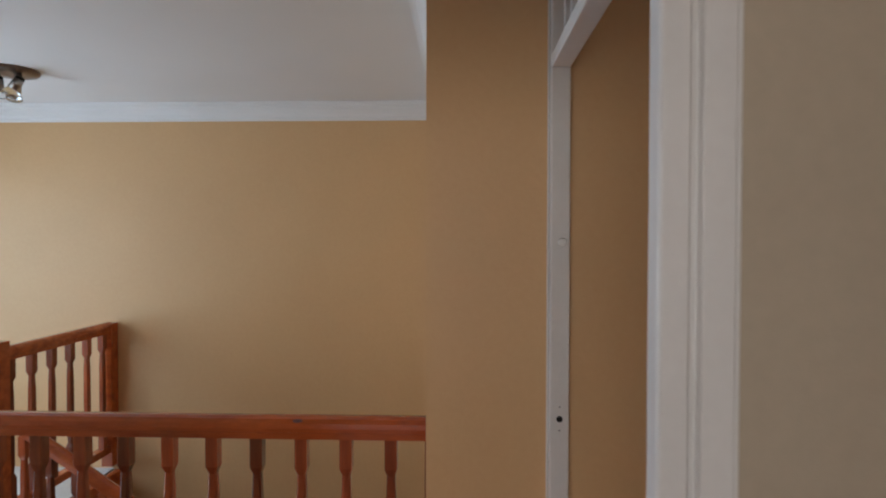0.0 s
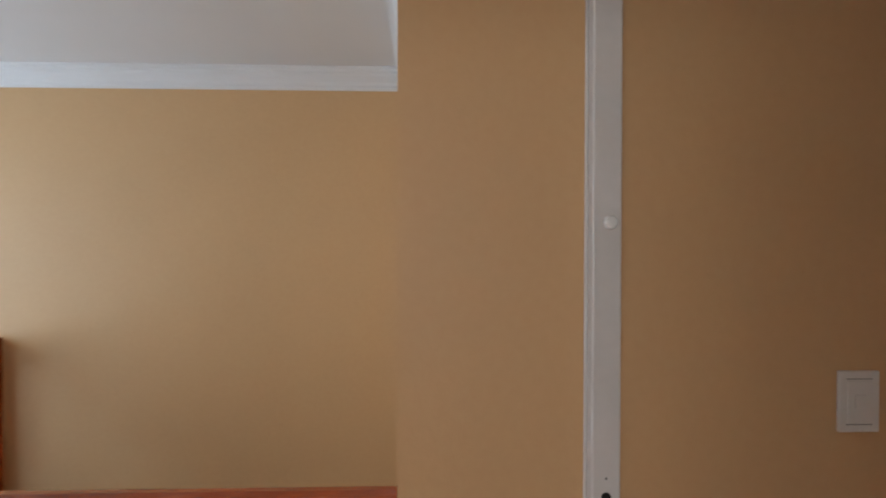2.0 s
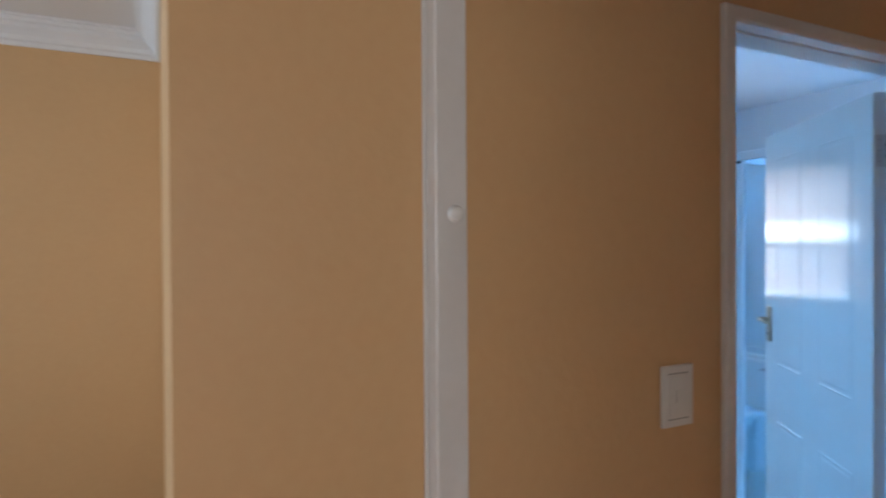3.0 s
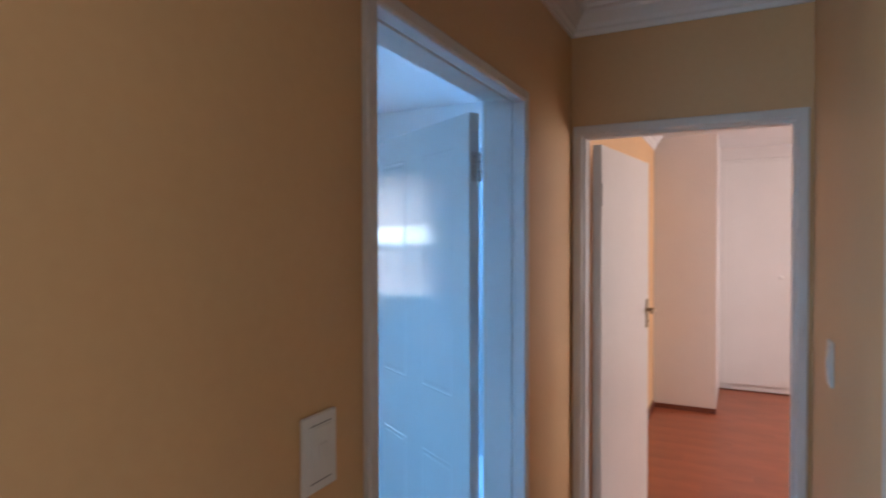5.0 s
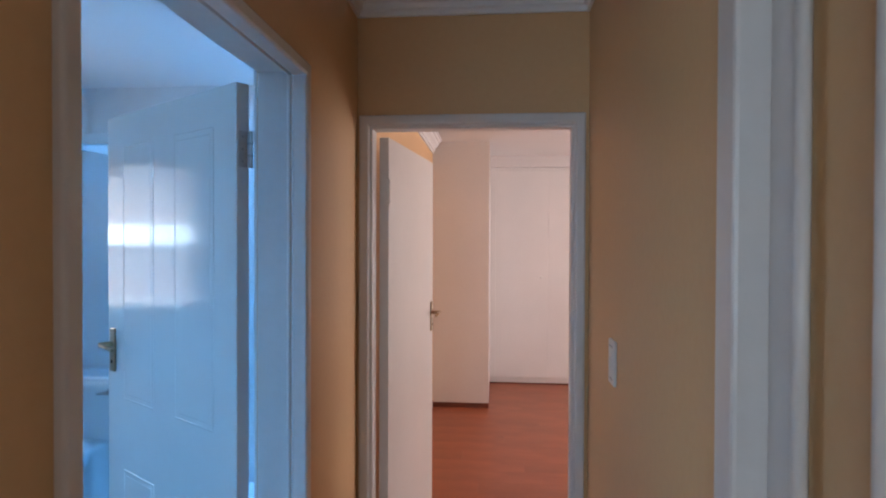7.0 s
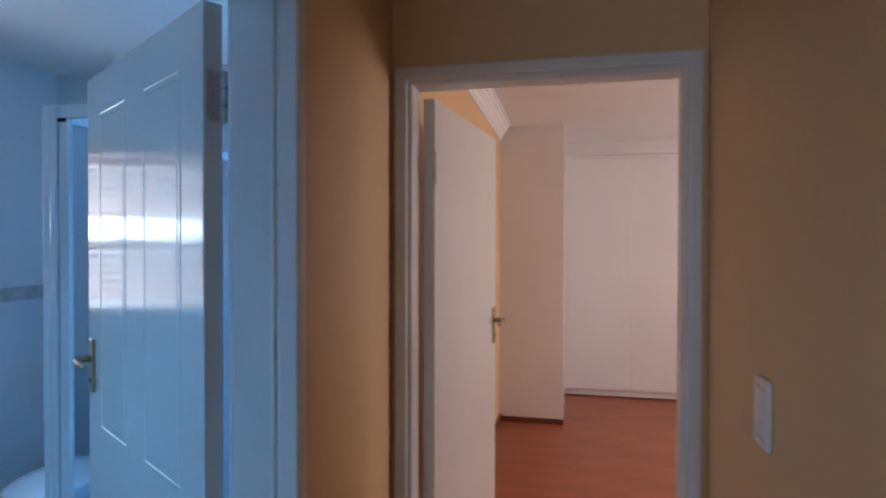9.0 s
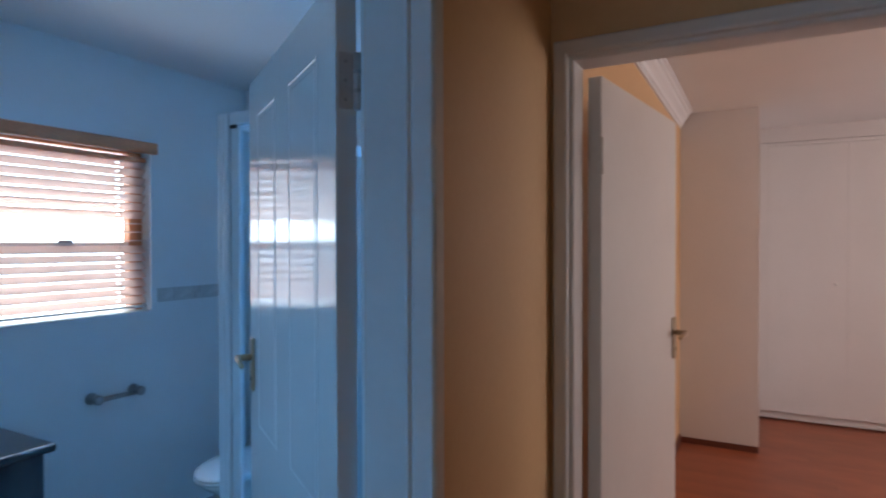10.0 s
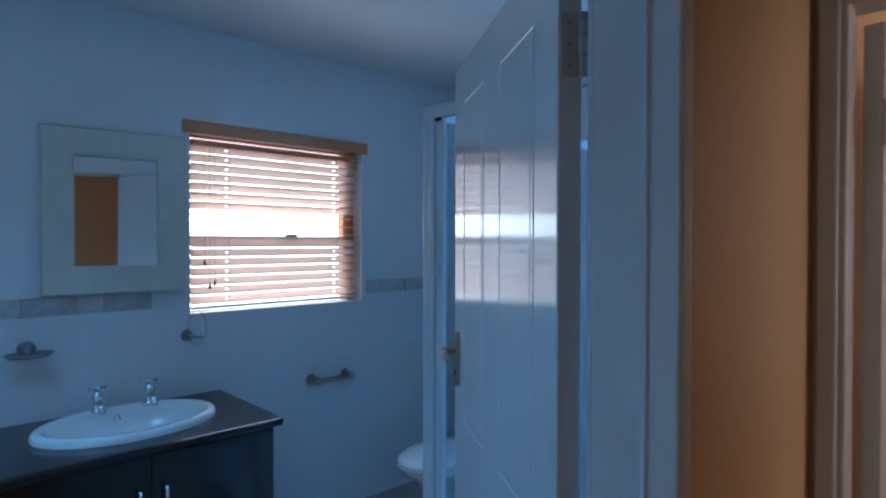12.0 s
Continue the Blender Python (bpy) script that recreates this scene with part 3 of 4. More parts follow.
# ---- bathroom ----
def bath_window():
    w = thing("window_1", (WINX - 0.108, 2.3685, 1.186), "brown timber casement window with clear glass", "window")
    w["kind"] = "structure"
    x0, x1 = -0.03, 0.03
    hw, hh = 0.4985, 0.881
    part("window_frame", box(x0, x1, -hw, -hw + 0.03, 0.0, hh), M_WINWOOD, w, bevel=0.004)
    part("window_frame", box(x0, x1, hw - 0.036, hw, 0.0, hh), M_WINWOOD, w, bevel=0.004)
    part("sash_stile", box(x0 + 0.006, x1 + 0.006, hw - 0.082, hw - 0.038, 0.03, hh - 0.016), M_WINWOOD, w, bevel=0.005)
    part("window_frame", box(x0, x1, -hw + 0.03, hw - 0.036, hh - 0.016, hh), M_WINWOOD, w, bevel=0.004)
    part("window_frame", box(x0, x1, -hw + 0.03, hw - 0.036, 0.0, 0.014), M_FRAME, w, bevel=0.004)
    # White in place of timber: its colour stands in for sky-lit slat tops.
    part("transom", box(x0 + 0.005, x1 + 0.004, -hw + 0.03, hw - 0.082, 0.342, 0.384), M_FRAME, w, bevel=0.004)
    for lo, hi in ((0.384, hh - 0.016), (0.014, 0.342)):
        part("pane", box(-0.003, 0.003, -hw + 0.03, hw - 0.082, lo, hi), M_GLASS, w).visible_shadow = False
    part("latch", box(0.034, 0.048, 0.04, 0.11, 0.380, 0.396), M_NICKEL, w, "metal casement latch", bevel=0.003)
    part("window_sill", box(0.031, 0.113, -hw, hw, -0.004, 0.008), M_FRAME, w, bevel=0.003)
    return w


bath_window()


def blind():
    t = thing("venetian_blind", (WINX - 0.045, 2.3685, 2.068), "pale wooden venetian blind with brown valance, slats open", "blind")
    part("valance", box(0.040, 0.062, -0.530, 0.535, -0.012, 0.052), M_BLINDWOOD, t, "brown wooden valance", bevel=0.006)
    part("head_rail", box(-0.026, 0.026, -0.485, 0.485, -0.060, -0.034), M_BLINDWOOD, t, bevel=0.003)
    pitch, count = 0.0465, 17
    for i in range(count):
        z = -0.072 - i * pitch
        tilt = 46 if i < 7 else (2 if i < 10 else -47)
        bm = bmesh.new()
        rows, xs, holes = [], (-0.025, -0.012, -0.005, 0.005, 0.012, 0.025), (-0.300, 0.335)
        for y in (-0.484, holes[0] - 0.007, holes[0] + 0.007, holes[1] - 0.007, holes[1] + 0.007, 0.484):
            top = [bm.verts.new((x, y, 0.0018 + 0.0016 * (1 - (x / 0.025) ** 2))) for x in xs]
            bot = [bm.verts.new((x, y, -0.0012 + 0.0016 * (1 - (x / 0.025) ** 2))) for x in reversed(xs)]
            rows.append(top + bot)
        for j, (r, q) in enumerate(zip(rows, rows[1:])):
            for k in range(12):
                if not (j in (1, 3) and k in (2, 8)):      # cord holes
                    bm.faces.new((r[k], r[(k + 1) % 12], q[(k + 1) % 12], q[k]))
        bm.faces.new(rows[0])
        bm.faces.new(rows[-1])
        part("slat", bm, M_SLAT, t).matrix_local = pose(0, 0, z, 0, -tilt, 0)
    part("bottom_rail", box(-0.025, 0.025, -0.484, 0.484, -0.858, -0.846), M_FRAME, t, "white bottom rail", bevel=0.003)
    for y in (-0.300, 0.335):
        for x in (-0.027, 0.027):
            part("ladder_cord", tube((x, y, -0.04), (x, y, -0.856), 0.0012, n=8), M_CORD, t)
    for y, low in ((-0.375, -0.72), (-0.425, -0.62), (-0.40, -0.735)):
        c = part("pull_cord", tube((0.036, y, -0.02), (0.036, y, low), 0.0012, n=8), M_CORD, t)
        part("tassel", tube((0.036, y, low - 0.025), (0.036, y, low), 0.008, r2=0.004, n=12), M_TASSEL, c, "dark wooden tassel")
    return t


blind()


def mirror():
    t = thing("mirror", (WINX + 0.001, 1.270, 1.667), "wall mirror in a wide cream frame, swung slightly ajar", "mirror", turn=-7)
    W, H, b = 0.277, 0.352, 0.120
    bm = bmesh.new()
    rings = []
    for o, d in ((0.0, 0.0), (0.0, 0.022), (0.008, 0.030), (b - 0.014, 0.024), (b - 0.004, 0.020), (b, 0.012), (b, 0.006)):
        rings.append([bm.verts.new((d, y, z)) for y, z in ((o, -H + o), (2 * W - o, -H + o), (2 * W - o, H - o), (o, H - o))])
    for a, c in zip(rings, rings[1:]):
        for i in range(4):
            bm.faces.new((a[i], a[(i + 1) % 4], c[(i + 1) % 4], c[i]))
    part("frame", bm, M_MFRAME, t, "wide cream painted frame")
    part("glass", box(0.004, 0.008, b - 0.004, 2 * W - b + 0.004, -H + b - 0.004, H - b + 0.004), M_MIRROR, t, "silvered mirror glass")
    return t


mirror()


def vanity():
    t = thing("vanity_cabinet", (0, 0, 0), "dark espresso vanity cabinet against the tiled wall", "cabinet")
    x1, y0, y1 = -1.915, 0.62, 1.985
    part("body", box(WINX, x1 - 0.001, y0 + 0.018, y1 - 0.018, 0.09, 0.66), M_VANITY, t)
    part("side_panel", box(WINX, x1, y1 - 0.018, y1, 0.0, 0.773), M_VANITY, t, bevel=0.002)
    part("side_panel", box(WINX, x1, y0, y0 + 0.018, 0.0, 0.773), M_VANITY, t, bevel=0.002)
    part("front_rail", box(x1 - 0.018, x1, y0 + 0.018, y1 - 0.018, 0.728, 0.773), M_VANITY, t)
    part("plinth", box(WINX, x1 - 0.05, y0 + 0.018, y1 - 0.018, 0.0, 0.09), M_VANITY, t)
    for a, b, hy in ((y0, 1.010, 0.66), (1.010, 1.506, 1.461), (1.506, y1, 1.551)):
        d = part("cabinet_door", box(x1 + 0.001, x1 + 0.019, a + 0.0015, b - 0.0015, 0.10, 0.768), M_VANITY, t, bevel=0.003)
        part("handle", tube((x1 + 0.045, hy, 0.53), (x1 + 0.045, hy, 0.655), 0.006, tube((x1 + 0.018, hy, 0.64), (x1 + 0.045, hy, 0.64), 0.005, tube((x1 + 0.018, hy, 0.545), (x1 + 0.045, hy, 0.545), 0.005))), M_CHROME, d, "steel bar handle", smooth=True)
    return t


vanity()
BASIN = (-2.210, 1.520, 0.235, 0.335)


def counter():
    t = thing("counter", (0, 0, 0), "dark espresso counter with rounded edge over the vanity", "counter")
    xa, xb, ya, yb, z0, z1 = WINX, -1.884, 0.60, 2.010, 0.773, 0.806
    cx, cy, a, b = BASIN
    angles = sorted([2 * math.pi * i / 56 for i in range(56)] + [math.atan2(y - cy, x - cx) % (2 * math.pi) for x in (xa, xb) for y in (ya, yb)])
    bm = bmesh.new()
    rows = [[], [], [], []]
    for g in angles:
        c, s = math.cos(g), math.sin(g)
        k = 0.93 / math.sqrt((c / a) ** 2 + (s / b) ** 2)
        far = min(((xb - cx) / c if c > 1e-9 else (xa - cx) / c if c < -1e-9 else 9e9), ((yb - cy) / s if s > 1e-9 else (ya - cy) / s if s < -1e-9 else 9e9))
        for r, (d, z) in zip(rows, ((k, z0), (k, z1), (far, z1), (far, z0))):
            r.append(bm.verts.new((cx + c * d, cy + s * d, z)))
    n = len(angles)
    for r, q in zip(rows, rows[1:] + rows[:1]):
        for i in range(n):
            bm.faces.new((r[i], r[(i + 1) % n], q[(i + 1) % n], q[i]))
    part("worktop", bm, M_VANITY, t)
    nose = ((0.0, -0.0165), (0.006, -0.0150), (0.010, -0.008), (0.011, 0.0), (0.010, 0.009), (0.006, 0.0150), (0.0, 0.0160))
    part("front_edge", prism(nose, (xb, ya, 0.7895), (xb, yb, 0.7895)), M_VANITY, t, "rounded dark front edge")
    part("end_edge", prism([(-p, q) for p, q in nose], (xa, yb, 0.7895), (xb, yb, 0.7895)), M_VANITY, t)
    return t


counter()


def basin():
    t = thing("wash_basin", (-2.210, 1.520, 0.806), "oval white ceramic drop-in basin on the dark vanity top", "basin")
    a, b = BASIN[2:]
    bm = bmesh.new()
    rows = []
    n = 48
    for k, h in ((1.0, 0.0), (1.0, 0.012), (0.985, 0.024), (0.95, 0.031), (0.90, 0.031), (0.86, 0.024), (0.82, 0.004), (0.74, -0.05), (0.55, -0.095), (0.25, -0.115), (0.08, -0.118)):
        rows.append([bm.verts.new((a * k * math.cos(2 * math.pi * i / n) + (0.012 if k < 0.9 else 0), b * k * math.sin(2 * math.pi * i / n), h)) for i in range(n)])
    for r, s in zip(rows, rows[1:]):
        for i in range(n):
            bm.faces.new((r[i], r[(i + 1) % n], s[(i + 1) % n], s[i]))
    bm.faces.new(rows[-1])
    part("bowl", bm, M_CERAMIC, t, smooth=True)
    part("waste", lathe([(0.022, -0.119), (0.022, -0.114), (0.012, -0.112)], at=(0.012, 0, 0)), M_CHROME, t, smooth=True)
    part("overflow_chain", tube((-0.19, 0.0, 0.012), (-0.165, 0.012, -0.02), 0.003, tube((-0.19, 0.0, 0.012), (-0.17, -0.012, -0.02), 0.003)), M_NICKEL, t, "plug chain loop")
    return t


basin()


def tap(y):
    t = thing("basin_tap", (-2.382, y, 0.836), "chrome pillar tap with cross head on the basin rim", "tap", "basin taps")
    part("body", lathe([(0.026, 0.0), (0.024, 0.006), (0.017, 0.012), (0.016, 0.05), (0.021, 0.058), (0.019, 0.072), (0.010, 0.078), (0.009, 0.092)]), M_CHROME, t, smooth=True)
    part("spout", tube((0.0, 0, 0.040), (0.075, 0, 0.022), 0.012, tube((0.072, 0, 0.026), (0.076, 0, 0.004), 0.011)), M_CHROME, t, smooth=True)
    part("cross_head", tube((-0.032, 0.0, 0.098), (0.032, 0.0, 0.098), 0.007, tube((0.0, -0.032, 0.098), (0.0, 0.032, 0.098), 0.007, lathe([(0.014, 0.088), (0.015, 0.104), (0.009, 0.110)]))), M_CHROME, t, smooth=True)
    return t


tap(1.447)
tap(1.648)


def toilet():
    t = thing("toilet", (-1.88, 2.955, 0.0), "white ceramic toilet with closed lid", "toilet")
    bm = bmesh.new()
    rows, n = [], 36
    for k, h, dy in ((0.55, 0.0, 0.10), (0.56, 0.05, 0.10), (0.50, 0.16, 0.10), (0.66, 0.27, 0.05), (0.92, 0.36, 0.01), (0.98, 0.395, 0.0)):
        rows.append([bm.verts.new((0.185 * k * math.cos(2 * math.pi * i / n), dy + 0.27 * k * math.sin(2 * math.pi * i / n), h)) for i in range(n)])
    for r, s in zip(rows, rows[1:]):
        for i in range(n):
            bm.faces.new((r[i], r[(i + 1) % n], s[(i + 1) % n], s[i]))
    bm.faces.new(rows[0])
    bm.faces.new(rows[-1])
    part("bowl", bm, M_CERAMIC, t, smooth=True)
    part("seat", lathe([(0.97, 0.396), (1.0, 0.402), (1.0, 0.410), (0.985, 0.414)], sx=0.192, sy=0.285, n=36), M_CERAMIC, t, smooth=True)
    part("lid", lathe([(0.985, 0.416), (1.0, 0.421), (0.99, 0.430), (0.93, 0.436), (0.5, 0.441)], sx=0.192, sy=0.285, n=36), M_CERAMIC, t, smooth=True)
    part("cistern", box(-0.19, 0.19, 0.36, 0.59, 0.40, 0.76), M_CERAMIC, t, bevel=0.02)
    part("cistern_lid", box(-0.20, 0.20, 0.35, 0.592, 0.76, 0.79), M_CERAMIC, t, bevel=0.01)
    part("neck", box(-0.10, 0.10, 0.25, 0.50, 0.0, 0.398), M_CERAMIC, t, bevel=0.02)
    lever = part("flush_lever", tube((0.13, 0.335, 0.70), (0.07, 0.330, 0.692), 0.008, tube((0.13, 0.362, 0.70), (0.13, 0.335, 0.70), 0.011), r2=0.006), M_BRONZE, t, "dark metal flush lever", smooth=True)
    part("lever_rosette", tube((0.13, 0.356, 0.70), (0.13, 0.3595, 0.70), 0.02), M_BRONZE, lever, smooth=True)
    for s in (-0.06, 0.06):
        part("seat_hinge", tube((s - 0.02, 0.262, 0.424), (s + 0.02, 0.262, 0.424), 0.011), M_CHROME, t, smooth=True)
    hose = bmesh.new()
    bend = [Vector((0.15, 0.53, 0.40)), Vector((0.17, 0.53, 0.32)), Vector((0.21, 0.55, 0.22)), Vector((0.24, 0.585, 0.17))]
    for p, q in zip(bend, bend[1:]):
        tube(p, q, 0.008, hose, n=10)
    part("supply_hose", hose, M_BRONZE, t, "dark flexible supply hose", smooth=True)
    return t


toilet()


def shower():
    t = thing("shower_enclosure", (0, 0, 0), "white aluminium framed shower enclosure with glass panels", "shower")
    x0, y0, top = -1.246, 2.235, 2.027
    part("corner_post", box(x0, x0 + 0.030, y0, y0 + 0.030, 0.10, top), M_ALU, t, bevel=0.005)
    part("corner_post", box(x0 + 0.033, x0 + 0.060, y0 - 0.004, y0 + 0.026, 0.10, top), M_ALU, t, bevel=0.006)
    part("door_stile", box(x0 + 0.064, x0 + 0.105, y0 + 0.004, y0 + 0.024, 0.12, top - 0.05), M_ALU, t, bevel=0.005)
    part("top_rail", box(x0 + 0.060, -0.174, y0 + 0.0, y0 + 0.032, top - 0.045, top), M_ALU, t, bevel=0.004)
    part("side_rail", box(x0 + 0.002, x0 + 0.028, y0 + 0.030, 3.549, top - 0.045, top), M_ALU, t, bevel=0.004)
    part("bottom_rail", box(x0 + 0.060, -0.174, y0, y0 + 0.030, 0.10, 0.14), M_ALU, t, bevel=0.004)
    part("side_bottom_rail", box(x0 + 0.002, x0 + 0.028, y0 + 0.030, 3.549, 0.10, 0.14), M_ALU, t, bevel=0.004)
    for o in (part("glass_panel", box(x0 + 0.105, -0.176, y0 + 0.011, y0 + 0.016, 0.14, top - 0.045), M_SHOWERGLASS, t),
              part("glass_panel", box(x0 + 0.012, x0 + 0.017, y0 + 0.030, 3.548, 0.14, top - 0.045), M_SHOWERGLASS, t)):
        o.visible_shadow = False
    part("tray", box(x0 - 0.005, -0.174, y0 - 0.006, 3.549, 0.0, 0.10), M_CERAMIC, t, bevel=0.012)
    part("roller_cap", box(x0 + 0.066, x0 + 0.096, y0 - 0.003, y0 + 0.004, top - 0.058, top - 0.046), M_DARK, t)
    return t


shower()


def rail_holder(y0, y1, z, label):
    t = thing("towel_rail", (WINX, (y0 + y1) / 2, z), label, "towel rail")
    h = (y1 - y0) / 2
    for s in (-1, 1):
        part("rosette", lathe([(0.030, 0.0), (0.030, 0.007), (0.021, 0.014), (0.017, 0.05), (0.024, 0.056), (0.024, 0.074), (0.014, 0.082)]), M_NICKEL, t, smooth=True).matrix_local = pose(0, s * h, 0, 0, 90, 0)
    part("bar", tube((0.062, -h, -0.002), (0.062, h, -0.002), 0.0125), M_NICKEL, t, smooth=True)
    return t


rail_holder(2.525, 2.752, 0.775, "short brushed metal rail on the tiled wall")


def ring_holder():
    t = thing("towel_ring", (WINX, 1.853, 1.094), "brushed metal towel ring on the tiled wall", "towel ring")
    part("rosette", lathe([(0.028, 0.0), (0.028, 0.008), (0.017, 0.014), (0.014, 0.045), (0.018, 0.05), (0.010, 0.056)]), M_NICKEL, t, smooth=True).matrix_local = pose(0, 0, 0, 0, 90, 0)
    part("hook", tube((0.045, 0.0, 0.0), (0.055, 0.055, -0.008), 0.008), M_NICKEL, t, smooth=True)
    bm = bmesh.new()
    pts = [Vector((0.012, 0.045 + 0.045 * math.sin(a), 0.03 + 0.085 * math.cos(a))) for a in [math.pi * 2 * i / 28 for i in range(28)]]
    for a, b in zip(pts, pts[1:] + pts[:1]):
        tube(a, b, 0.0018, bm, n=6)
    part("ring", bm, M_NICKEL, t, "thin wire ring")
    return t


ring_holder()


def soap_dish():
    t = thing("soap_dish", (WINX, 1.222, 1.094), "brushed metal soap dish on the tiled wall", "soap dish")
    part("rosette", lathe([(0.032, 0.0), (0.032, 0.008), (0.02, 0.016), (0.016, 0.06)]), M_NICKEL, t, smooth=True).matrix_local = pose(0, 0, 0.012, 0, 90, 0)
    part("dish", lathe([(0.35, -0.018), (0.8, -0.012), (1.0, 0.004), (0.96, 0.006), (0.75, -0.006), (0.3, -0.010)], sx=0.05, sy=0.085, at=(0.075, 0, 0)), M_NICKEL, t, smooth=True)
    return t


soap_dish()

# ---- bedroom ----


def wardrobe():
    t = thing("built_in_wardrobe", (PIER[0] + 0.002, 6.67, 0.0), "white built-in wardrobe with plain doors", "wardrobe")
    L, H = 3.32, 2.43
    part("body", box(0.0, L, 0.02, 0.58, 0.075, H), M_CUPBOARD, t)
    part("plinth", box(0.0, L, 0.03, 0.55, 0.012, 0.075), M_CUPBOARD, t)
    part("plinth_strip", box(0.0, L, 0.016, 0.029, 0.0, 0.014), M_SKIRT, t, "thin dark floor strip")
    part("side_stile", box(0.0, 0.062, 0.0, 0.02, 0.075, H), M_CUPBOARD, t, bevel=0.002)
    part("top_rail", box(0.062, L, 0.0, 0.02, H - 0.03, H), M_CUPBOARD, t, bevel=0.002)
    w = 0.582
    for i in range(5):
        x = 0.064 + i * (w + 0.0012)
        d = part("wardrobe_door", box(x, x + w, -0.002, 0.018, 0.078, H - 0.032), M_CUPBOARD, t, bevel=0.0015)
        part("knob", lathe([(0.008, 0.0), (0.008, 0.012), (0.016, 0.018), (0.016, 0.024), (0.008, 0.028)]), M_PLASTIC, d, "round white knob", smooth=True).matrix_local = pose(x + w - 0.078, -0.002, 1.208, 90, 0, 0)
    return t


wardrobe()
slab("bulkhead_wardrobe", PIER[0] + 0.001, 3.8, 6.662, 7.35, 2.433, BZ, M_OFFWHITE)




def plain_window(name, axis, c, a0, a1, z0, z1):
    w = thing(name, (0, 0, 0), "white framed window letting in daylight", "window")
    w["kind"] = "structure"

    def b(p, q, lo, hi, d=0.03):
        return box(c - d, c + d, p, q, lo, hi) if axis == "x" else box(p, q, c - d, c + d, lo, hi)

    for p, q, lo, hi in ((a0, a0 + 0.05, z0, z1), (a1 - 0.05, a1, z0, z1), (a0 + 0.05, a1 - 0.05, z0, z0 + 0.05), (a0 + 0.05, a1 - 0.05, z1 - 0.05, z1), ((a0 + a1) / 2 - 0.025, (a0 + a1) / 2 + 0.025, z0 + 0.05, z1 - 0.05)):
        part("window_frame", b(p, q, lo, hi), M_FRAME, w, bevel=0.003)
    m = (a0 + a1) / 2
    for p, q in ((a0 + 0.05, m - 0.025), (m + 0.025, a1 - 0.05)):
        part("pane", b(p, q, z0 + 0.05, z1 - 0.05, 0.003), M_GLASS, w).visible_shadow = False
    return w


plain_window("window_2", "y", -4.2, -2.05, 0.45, 0.5, 2.1)
plain_window("window_3", "x", 3.9, 3.6, 5.6, 0.8, 2.2)


# Roof windows made up to close the openings under the blue fill lamps.
def skylight(hole):
    a0, a1, b0, b1 = hole
    w = thing("skylight", ((a0 + a1) / 2, (b0 + b1) / 2, CZ + 0.3), "white framed roof window, added out of view for the blue fill light", "skylight")
    w["kind"] = "structure"
    h, k = (a1 - a0) / 2 + 0.03, (b1 - b0) / 2 + 0.03
    for x0, x1, y0, y1 in ((-h, -h + 0.05, -k, k), (h - 0.05, h, -k, k), (-h + 0.05, h - 0.05, -k, -k + 0.05), (-h + 0.05, h - 0.05, k - 0.05, k)):
        part("added_skylight_frame", box(x0, x1, y0, y1, 0.001, 0.05), M_FRAME, w, bevel=0.003)
    part("pane", box(-h + 0.05, h - 0.05, -k + 0.05, k - 0.05, 0.02, 0.026), M_GLASS, w).visible_shadow = False
    return w


skylight(ADDED_SKYLIGHT)
skylight(ADDED_SHOWER_SKYLIGHT)
plain_window("window_4", "x", 3.6, -2.25, -0.15, 0.9, 2.2)

# ---- border tiles, floor planks, floor tiles ----


def shared_box(name, sx, sy, sz, mat):
    bm = box(0, sx, 0, sy, 0, sz)
    bmesh.ops.recalc_face_normals(bm, faces=bm.faces)
    me = bpy.data.meshes.new(name)
    bm.to_mesh(me)
    bm.free()
    me.materials.append(mat)
    return me


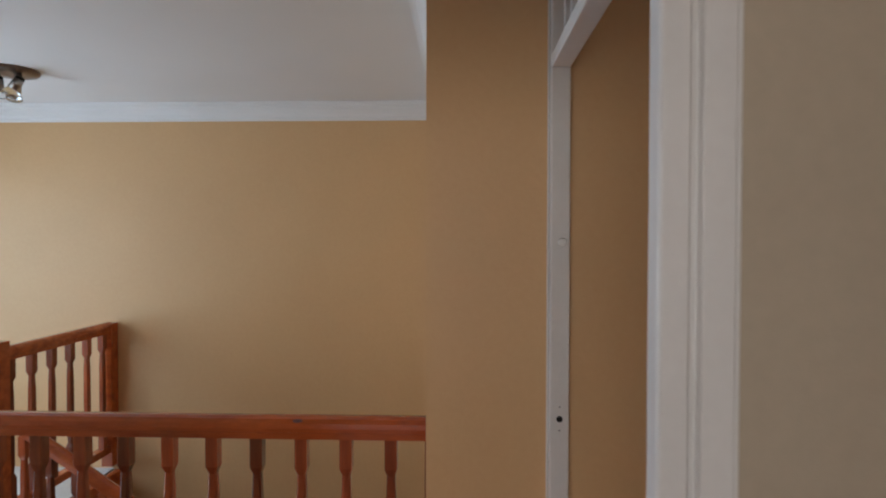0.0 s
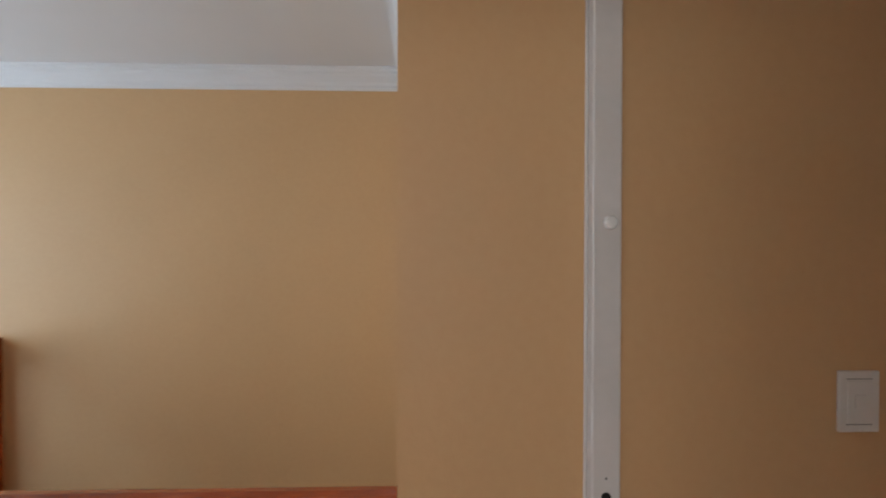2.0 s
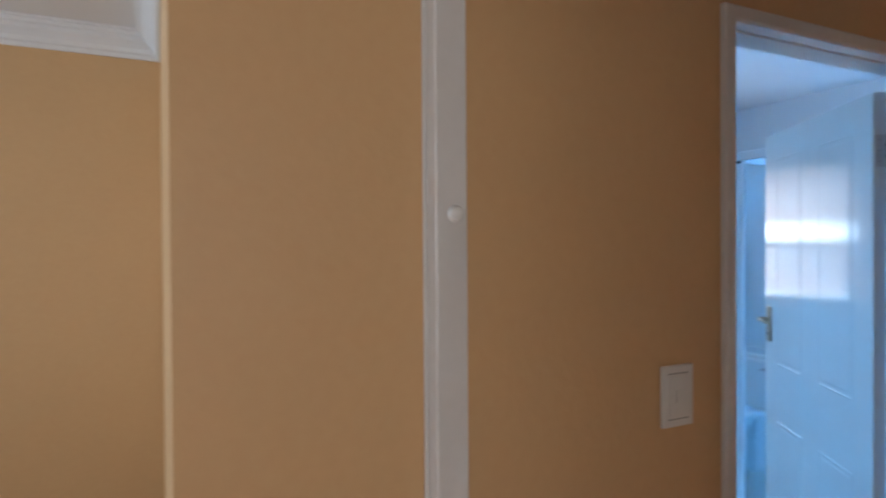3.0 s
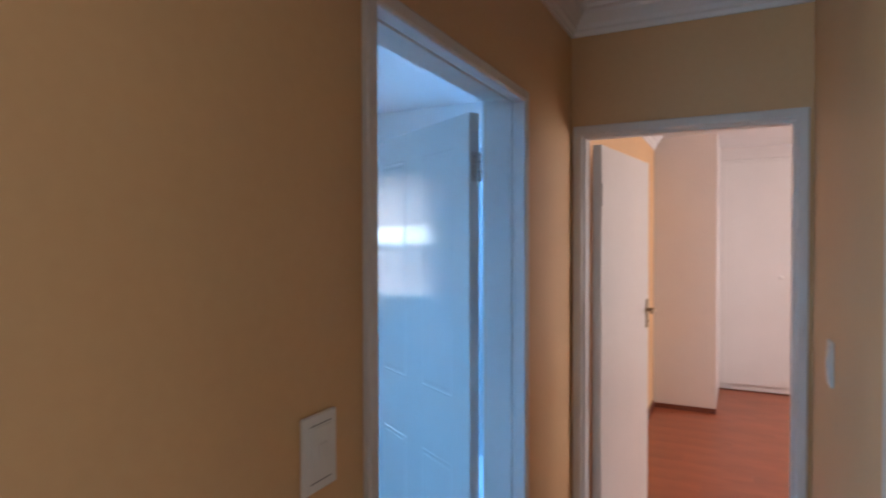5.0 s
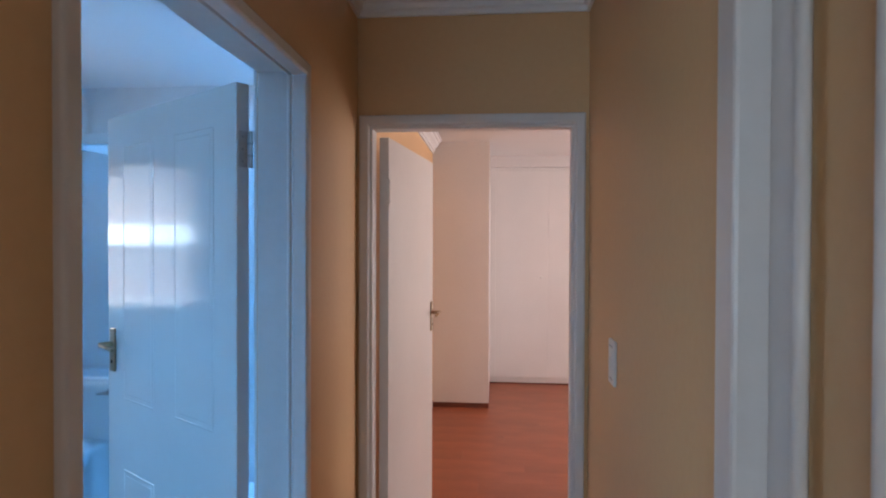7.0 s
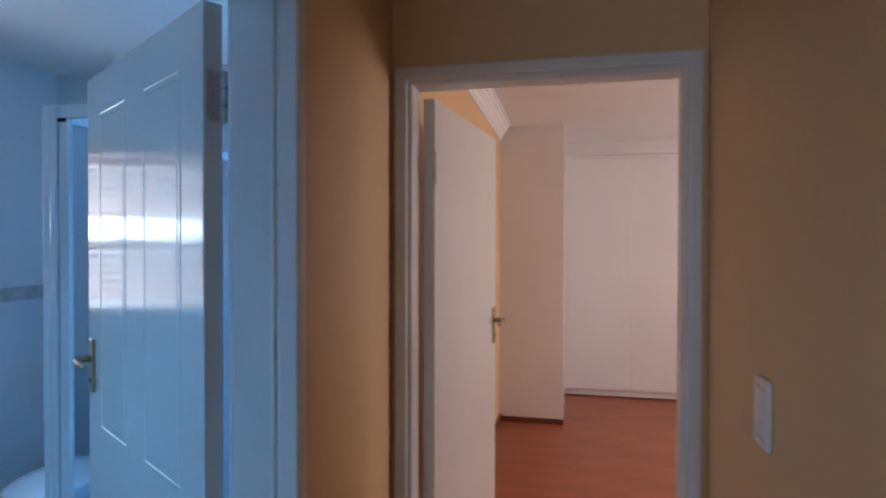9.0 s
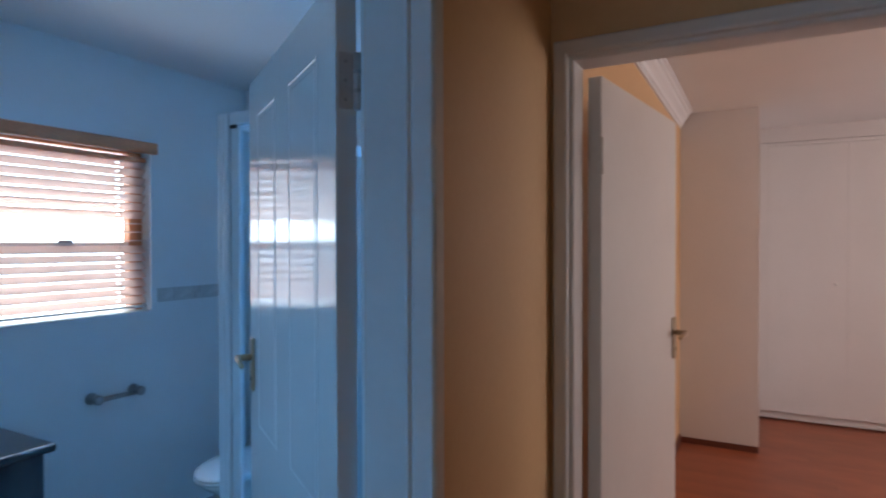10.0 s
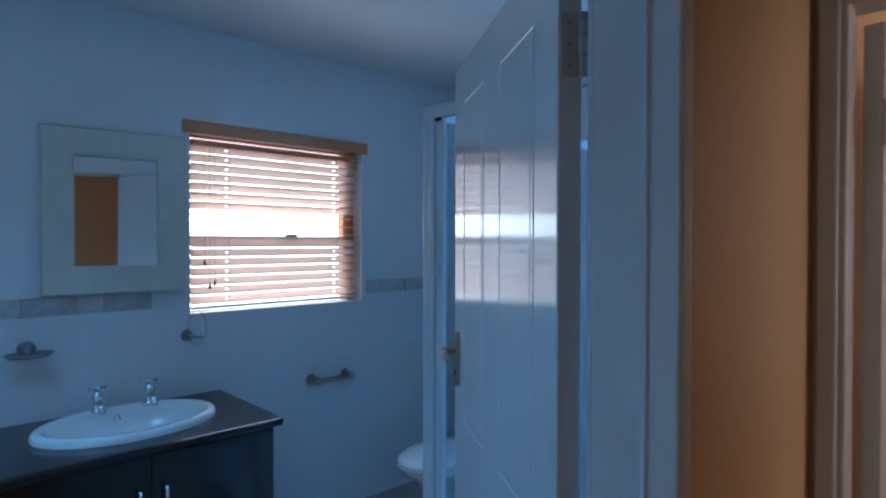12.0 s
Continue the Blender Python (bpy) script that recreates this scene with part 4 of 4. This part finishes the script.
border = new("trim_bath_border")
tagged(border, "grey stone-look border tiles round the bathroom wall", kind="structure")
LONG, SHORT = shared_box("border_tile", 0.006, 0.196, 0.078, M_DADO), shared_box("border_tile", 0.006, 0.096, 0.078, M_DADO)
y, i = 0.0, 0
while y < 3.5:
    span, me = ((0.2, LONG), (0.1, SHORT))[i % 3 == 2]
    if not (y + span > 1.86 and y < 2.885):
        o = new("border_tile", me)
        o.parent = border
        o.location = (WINX, y, 1.232)
    y += span
    i += 1


def planks(name, x0, x1, y0, y1, width=0.192, length=1.215):
    """Laminate boards running along x."""
    floor = tagged(new(name), "red-brown laminate plank floor", kind="structure")
    cache = {}
    for c in range(int(math.ceil((y1 - y0) / width))):
        ya, yb = y0 + c * width, min(y0 + (c + 1) * width, y1)
        x = x0 - length * ((c * 0.37) % 1.0)
        while x < x1:
            xa, xb = max(x, x0), min(x + length, x1)
            if xb - xa > 0.02 and yb - ya > 0.01:
                key = (round(xb - xa, 3), round(yb - ya, 3))
                if key not in cache:
                    cache[key] = shared_box("plank", key[0] - 0.0004, key[1] - 0.0004, 0.012, M_LAMINATE)
                o = new("plank", cache[key])
                o.parent = floor
                o.location = (xa, ya, -0.012)
            x += length
    return floor


planks("floor_bedroom", BX, 3.8, END + 0.165, 7.35)
planks("floor_passage", -0.0, RW, -4.1, END)
planks("floor_start_room", RW + 0.0, 3.5, -4.5, 0.34)


def tile_floor(name, label, x0, x1, y0, y1, s, mat):
    floor = tagged(new(name), label, kind="structure")
    me = shared_box("tile", s - 0.004, s - 0.004, 0.012, mat)
    for i in range(int((x1 - x0) / s + 0.999)):
        for j in range(int((y1 - y0) / s + 0.999)):
            o = new("tile", me)
            o.parent = floor
            o.location = (x0 + i * s, y0 + j * s, -0.012)
    return floor


tile_floor("floor_bathroom", "brown ceramic floor tiles", WINX, -0.165 - 0.3, -0.23, 3.35, 0.333, M_FLOORTILE)
tile_floor("floor_landing", "pale ceramic floor tiles", FARX, -0.4, -4.09, -3.0, 0.333, M_PALETILE)
